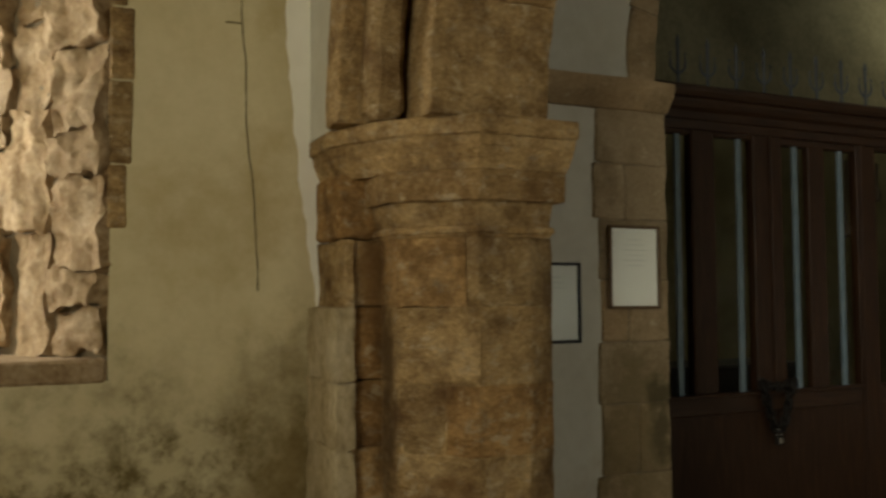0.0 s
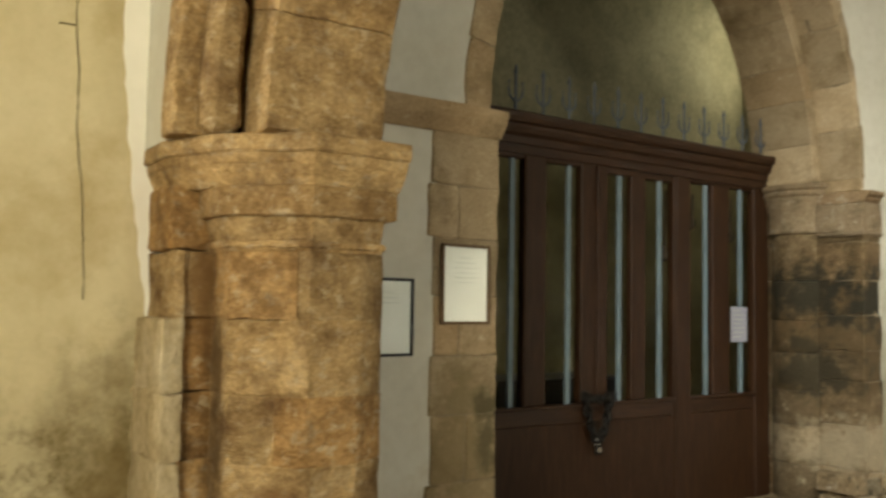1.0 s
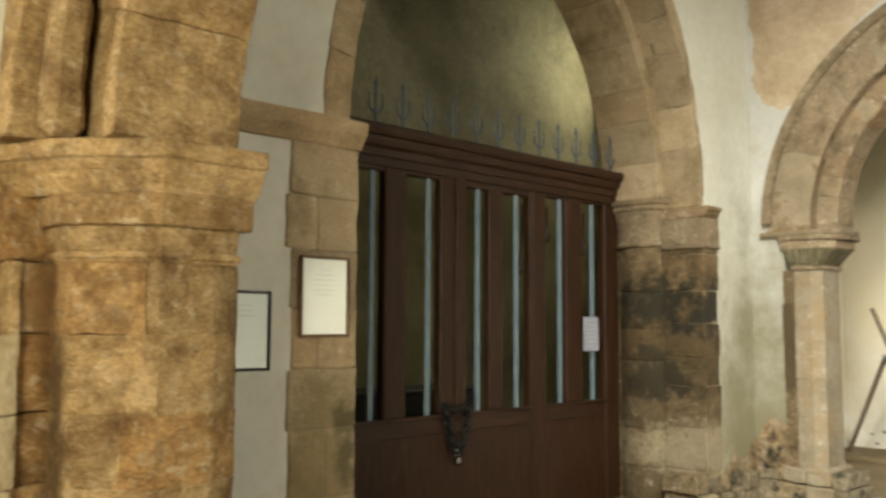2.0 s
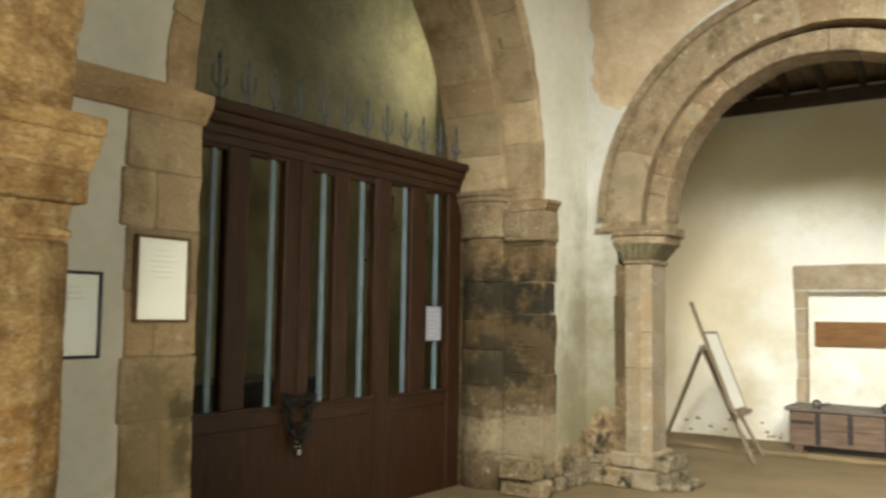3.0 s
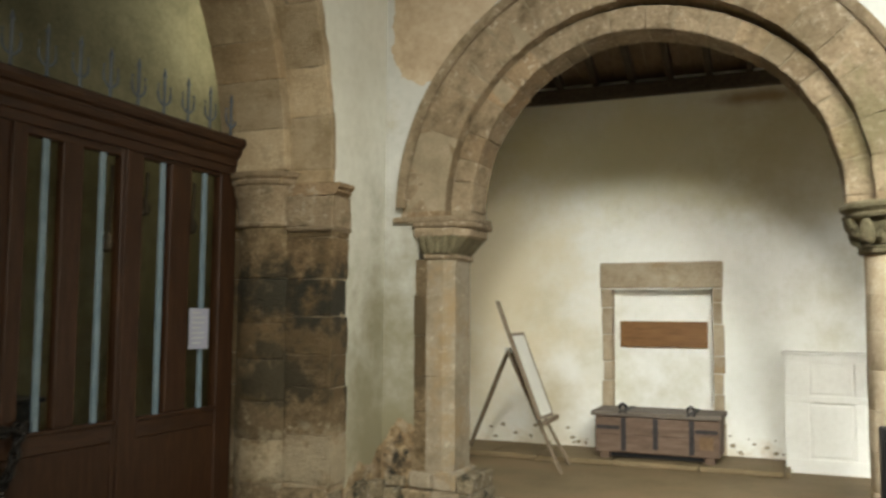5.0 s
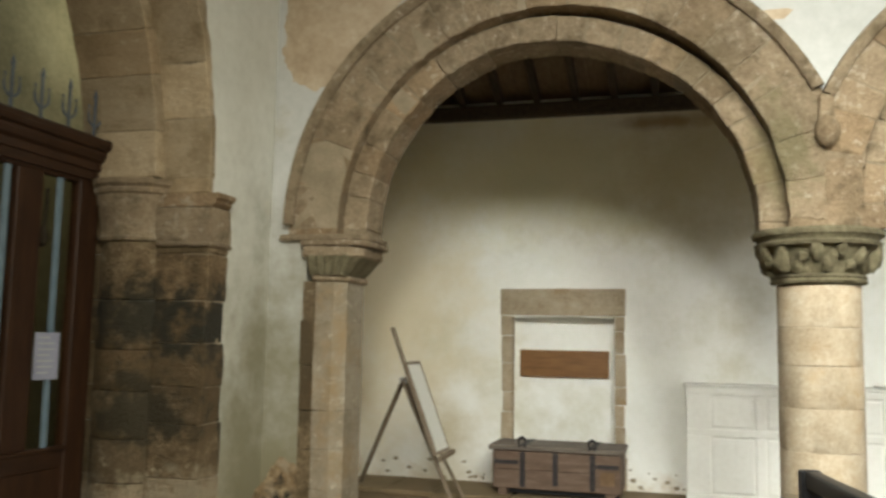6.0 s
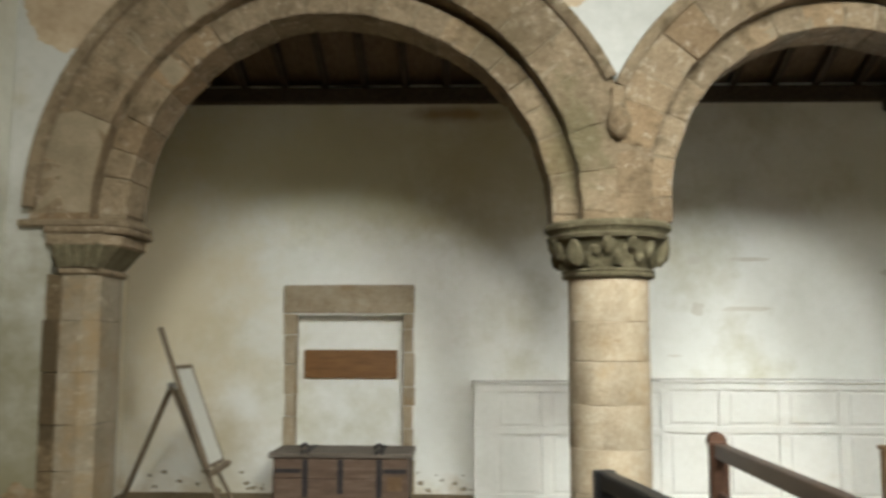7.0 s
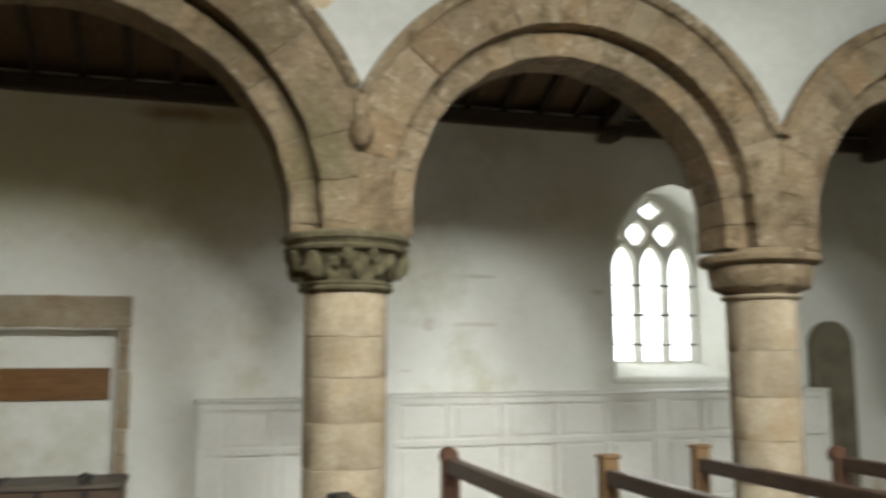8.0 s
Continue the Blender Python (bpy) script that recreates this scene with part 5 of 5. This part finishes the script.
# ---- wooden screen in the tower arch ----
def screen():
    s = base("screen", (-3.85, 5.45, 0), "dark oak glazed screen with double doors and a heavy cornice", "screen")
    X0, X1 = -3.93, -3.85
    posts = ((3.62, 3.95), (4.23, 4.43), (4.76, 5.0), (5.75, 5.95), (6.76, 6.96))
    mull = ((5.28, 5.44), (6.22, 6.44))
    for a, b in posts:
        low = 0.87 if a in (4.23, 4.76) else 0.0
        part("post", box((X0, a, low), (X1, b, 2.62), 0.01), OAK, s)
    for a, b in mull:
        part("mullion", box((X0 + 0.01, a, 0.87), (X1 - 0.008, b, 2.6), 0.008), OAK, s)
    part("bead", box((X1 - 0.002, 4.9, 0.88), (X1 + 0.02, 5.005, 2.6), 0.006), OAK, s)
    part("bead", box((X1 - 0.002, 5.77, 0.0), (X1 + 0.016, 5.83, 2.6), 0.006), OAK, s)
    spans = ((3.95, 4.23), (4.43, 4.76), (5.0, 5.75), (5.95, 6.76))
    for a, b in ((3.95, 5.75), (5.95, 6.76)):
        part("mid_rail", box((X0 + 0.01, a, 0.735), (X1 - 0.005, b, 0.87), 0.008), OAKFLAT, s)
        part("sill_moulding", box((X1 - 0.006, a, 0.85), (X1 + 0.02, b, 0.875), 0.006), OAKFLAT, s)
        part("lower_panel", box((X0 + 0.03, a, 0.0), (X1 - 0.016, b, 0.735), 0), OAK, s, "plain oak lower panel")
    for a, b in spans:
        part("top_rail", box((X0 + 0.01, a, 2.57 if a < 5 or a > 5.9 else 2.548), (X1 - 0.006, b, 2.65 if a < 5 or a > 5.9 else 2.62), 0.008), OAKFLAT, s)
        g = part("pane", box((X0 + 0.035, a, 0.87), (X0 + 0.04, b, 2.58), 0), TINTEDGLASS, s)
        g.visible_shadow = False
    for k, (a, b) in enumerate(((4.0, 4.25), (4.5, 4.84), (5.08, 5.31), (5.52, 5.79), (6.05, 6.3), (6.54, 6.78))):
        y = (4.13, 4.65, 5.162, 5.602, 6.15, 6.598)[k]
        part("bar", box((X0 + 0.045, y - 0.022, 0.86), (X0 + 0.066, y + 0.022, 2.6), 0.004), BLUEIRON, s, "pale blue painted iron bar")
    # cornice, moulded
    prof = [(X0 - 0.02, 2.6), (X1 + 0.02, 2.6), (X1 + 0.02, 2.66), (X1 + 0.035, 2.665), (X1 + 0.035, 2.715), (X1 + 0.06, 2.735), (X1 + 0.075, 2.77), (X1 + 0.075, 2.79), (X1 + 0.1, 2.8),
            (X1 + 0.115, 2.83), (X1 + 0.115, 2.86), (X1 + 0.09, 2.875), (X0 - 0.02, 2.88)]
    part("cornice", prism(prof, "y", 3.66, 6.9), OAKFLAT, s, "heavy moulded oak cornice")
    part("cornice_end", prism([(x + 0.012, z) for x, z in prof], "y", 6.87, 6.915), OAKFLAT, s)
    # row of forked iron spikes on the cornice
    for k in range(12):
        y = 4.11 + 0.246 * k
        x = X1 + 0.03
        sp = part("spike", box((x - 0.006, y - 0.011, 2.875), (x + 0.006, y + 0.011, 3.16), 0.003), SPIKE, s, "forked grey-blue iron spike")
        for d in (-1, 1):
            pts = [(x, y, 2.95), (x, y + d * 0.03, 2.965), (x, y + d * 0.055, 2.99), (x, y + d * 0.062, 3.03), (x, y + d * 0.058, 3.09)]
            part("prong", tube(pts, 0.008, 6), SPIKE, sp)
        part("tip", lathe([(0.016, 3.15), (0.012, 3.17), (0.002, 3.21)], x, y, 6), SPIKE, sp)
    return s


screen()


# ---- chain and padlock on the screen doors ----
def link_ring(centre, tilt, r=0.038, thick=0.0135):
    pts = [Vector((0, r * 0.62 * math.cos(a), r * math.sin(a))) for a in [k * math.pi / 7 for k in range(15)]]
    m = Matrix.Translation(centre) @ Matrix.Rotation(tilt[0], 4, "X") @ Matrix.Rotation(tilt[1], 4, "Z")
    return tube([m @ p for p in pts], thick, 7)


chain = base("chain", (-3.8, 4.93, 0.6), "black iron chain looped through the screen doors", "chain")
loop = [(4.76, 0.92), (4.775, 0.87), (4.79, 0.82), (4.805, 0.77), (4.82, 0.72), (4.84, 0.67), (4.86, 0.63), (4.89, 0.61), (4.92, 0.635), (4.945, 0.67), (4.965, 0.72), (4.98, 0.77), (4.99, 0.82), (5.005, 0.87), (5.03, 0.91)]
for k, (y, z) in enumerate(loop):
    a = loop[min(k + 1, len(loop) - 1)]
    b = loop[max(k - 1, 0)]
    part("link", link_ring((-3.805, y, z), (math.atan2(-(a[0] - b[0]), a[1] - b[1]), math.pi / 2 * (k % 2) + 0.3)), IRON, chain, smooth=True)
for k in range(5):
    part("link", link_ring((-3.8, 4.79 + 0.05 * k, 0.915 - 0.012 * math.sin(k * 0.8)), (math.pi / 2, math.pi / 2 * (k % 2) + 0.3)), IRON, chain, smooth=True)
lock = base("padlock", (-3.79, 4.88, 0.5), "small worn steel padlock hanging from the chain", "padlock")
part("body", box((-3.81, 4.85, 0.515), (-3.78, 4.91, 0.58), 0.007), IRON, lock)
part("face_plate", box((-3.78, 4.862, 0.53), (-3.776, 4.898, 0.565), 0.002), STEEL, lock, "bright steel face")
part("shackle", tube([(-3.795, 4.88 + 0.02 * math.cos(a), 0.58 + 0.045 * math.sin(a)) for a in [k * math.pi / 8 for k in range(9)]], 0.006, 8), STEEL, lock, smooth=True)

# notice on the screen
notice = base("notice", (-3.84, 6.54, 1.29), "lilac paper notice with unreadable lines taped to the screen", "notice")
part("sheet", box((-3.842, 6.43, 1.293), (-3.8405, 6.645, 1.583), 0), NOTICE, notice)
for k in range(7):
    part("text_bar", box((-3.8405, 6.46, 1.548 - 0.036 * k), (-3.8398, 6.46 + (0.14 if k % 3 else 0.1), 1.556 - 0.036 * k), 0), INK, notice)


# ---- framed papers on the wall ----
def framed(name, y0, y1, z0, z1, x, edge, frame_mat, paper, label, lines):
    f = base(name, (x, (y0 + y1) / 2, z0), label, "picture frame")
    part("frame", boxes(((x, y0, z0), (x + 0.022, y0 + edge, z1)), ((x, y1 - edge, z0), (x + 0.022, y1, z1)),
                        ((x, y0 + edge, z0), (x + 0.022, y1 - edge, z0 + edge)), ((x, y0 + edge, z1 - edge), (x + 0.022, y1 - edge, z1)), bev=0.003), frame_mat, f)
    part("sheet", box((x, y0 + edge, z0 + edge), (x + 0.008, y1 - edge, z1 - edge), 0), paper, f)
    for k in range(lines):
        z = z1 - edge - 0.06 - 0.026 * k
        w = (y1 - y0) * (0.3 + 0.25 * ((k * 7) % 5) / 5)
        part("text_bar", box((x + 0.008, (y0 + y1) / 2 - w / 2, z), (x + 0.0085, (y0 + y1) / 2 + w / 2, z + 0.004), 0), INK, f)
    g = part("pane", box((x + 0.012, y0 + edge, z0 + edge), (x + 0.0145, y1 - edge, z1 - edge), 0), GLASS, f)
    g.visible_shadow = False


framed("picture_frame", 2.975, 3.288, 1.455, 1.876, WEST + 0.022, 0.014, FRAMEWOOD, PAPER, "thin brown wooden frame holding a printed white sheet", 6)
framed("picture_frame", 2.5, 2.815, 1.292, 1.685, WEST + 0.004, 0.014, BLACKPAINT, PAPER, "thin black frame holding a pale sheet on the plaster", 3)

# ---- things inside the tower room ----
cup = base("cupboard", (-4.6, 5.0, 0), "low black cupboard behind the glazed screen", "cupboard")
part("body", box((-4.75, 3.7, 0), (-4.3, 5.6, 0.98), 0.01), BLACKPAINT, cup)
part("top", box((-4.77, 3.68, 0.98), (-4.28, 5.62, 1.01), 0.006), BLACKPAINT, cup)
for y, z0, z1, x in ((5.745, 1.93, 2.5, -3.95), (6.07, 2.2, 2.5, -3.95), (6.56, 2.12, 2.5, -3.95)):
    r = base("door_cord", (x, y, z0), "dark cord with a knotted end hanging behind the glass", "cord", group="cords on the screen")
    part("cord", tube([(x, y + 0.02, z1), (x, y + 0.012, (z0 + z1) / 2), (x, y, z0 + 0.1)], 0.012, 8), ROPE, r)
    part("knot", lathe([(0.012, z0), (0.034, z0 + 0.02), (0.04, z0 + 0.06), (0.028, z0 + 0.1), (0.012, z0 + 0.13)], x, y, 12), ROPE, r, smooth=True)


# ---- pews ----
def pew(x, y_end, top, label, mat=PEWWOOD, knob=True, turn=0.0, length=3.2, end=None, square=False):
    p = base("pew", (0, 0, 0), label, "pew", group="pews" if knob else "")
    t = top
    crown = t if square else t - 0.06
    rail = mat if not knob else PEWRAIL
    end = end or mat
    side = [(-0.055, 0.0), (0.42, 0.0), (0.42, 0.42), (0.36, 0.5), (0.1, 0.56), (0.055, 0.62), (0.055, crown), (-0.055, crown)]
    part("bench_end", prism(side, "y", -0.075, 0.0, 0.01), end, p)
    if square:
        part("cap_board", box((-0.064, -0.082, t - 0.004), (0.064, 0.006, t + 0.022), 0.006), end, p, "flat bench-end cap")
    elif knob:
        disc = lathe([(0.0, -0.062), (0.05, -0.062), (0.058, -0.05), (0.058, -0.01), (0.05, 0.002), (0.0, 0.002)], 0, 0, 24)
        disc.transform(Matrix.Translation((0, 0, t - 0.055)) @ Matrix.Rotation(radians(90), 4, "X") @ Matrix.Translation((0, 0, 0.03)))
        part("finial", disc, mat, p, "rounded bench-end top", smooth=True)
    part("top_rail", box((-0.04, -length, t - 0.15), (0.04, -0.07, t - 0.062), 0.014, seg=2), rail, p)
    part("back_board", box((-0.015, -length, 0.4), (0.012, -0.075, 0.68), 0.004), mat, p)
    part("seat", box((0.02, -length, 0.42), (0.4, -0.075, 0.455), 0.008), mat, p)
    part("bench_end", prism(side, "y", -length - 0.075, -length, 0.01), mat, p)
    p.matrix_world = pose(x, y_end, 0, 0, 0, turn)
    return p


pew(1.43, 8.0, 1.035, "dark polished wooden pew with a rounded reddish bench end")
pew(2.24, 7.5, 1.0, "dark polished wooden pew with a worn golden squared bench end", end=GOLDPEW, square=True)
pew(3.07, 7.85, 1.0, "dark polished wooden pew with a golden squared bench end", end=GOLDPEW, square=True)
pew(3.95, 7.6, 1.0, "dark polished wooden pew")
pew(0.585, 7.05, 1.0, "black-painted bench back with a squared end", BLACKPAINT, False, 10.0, 1.6)
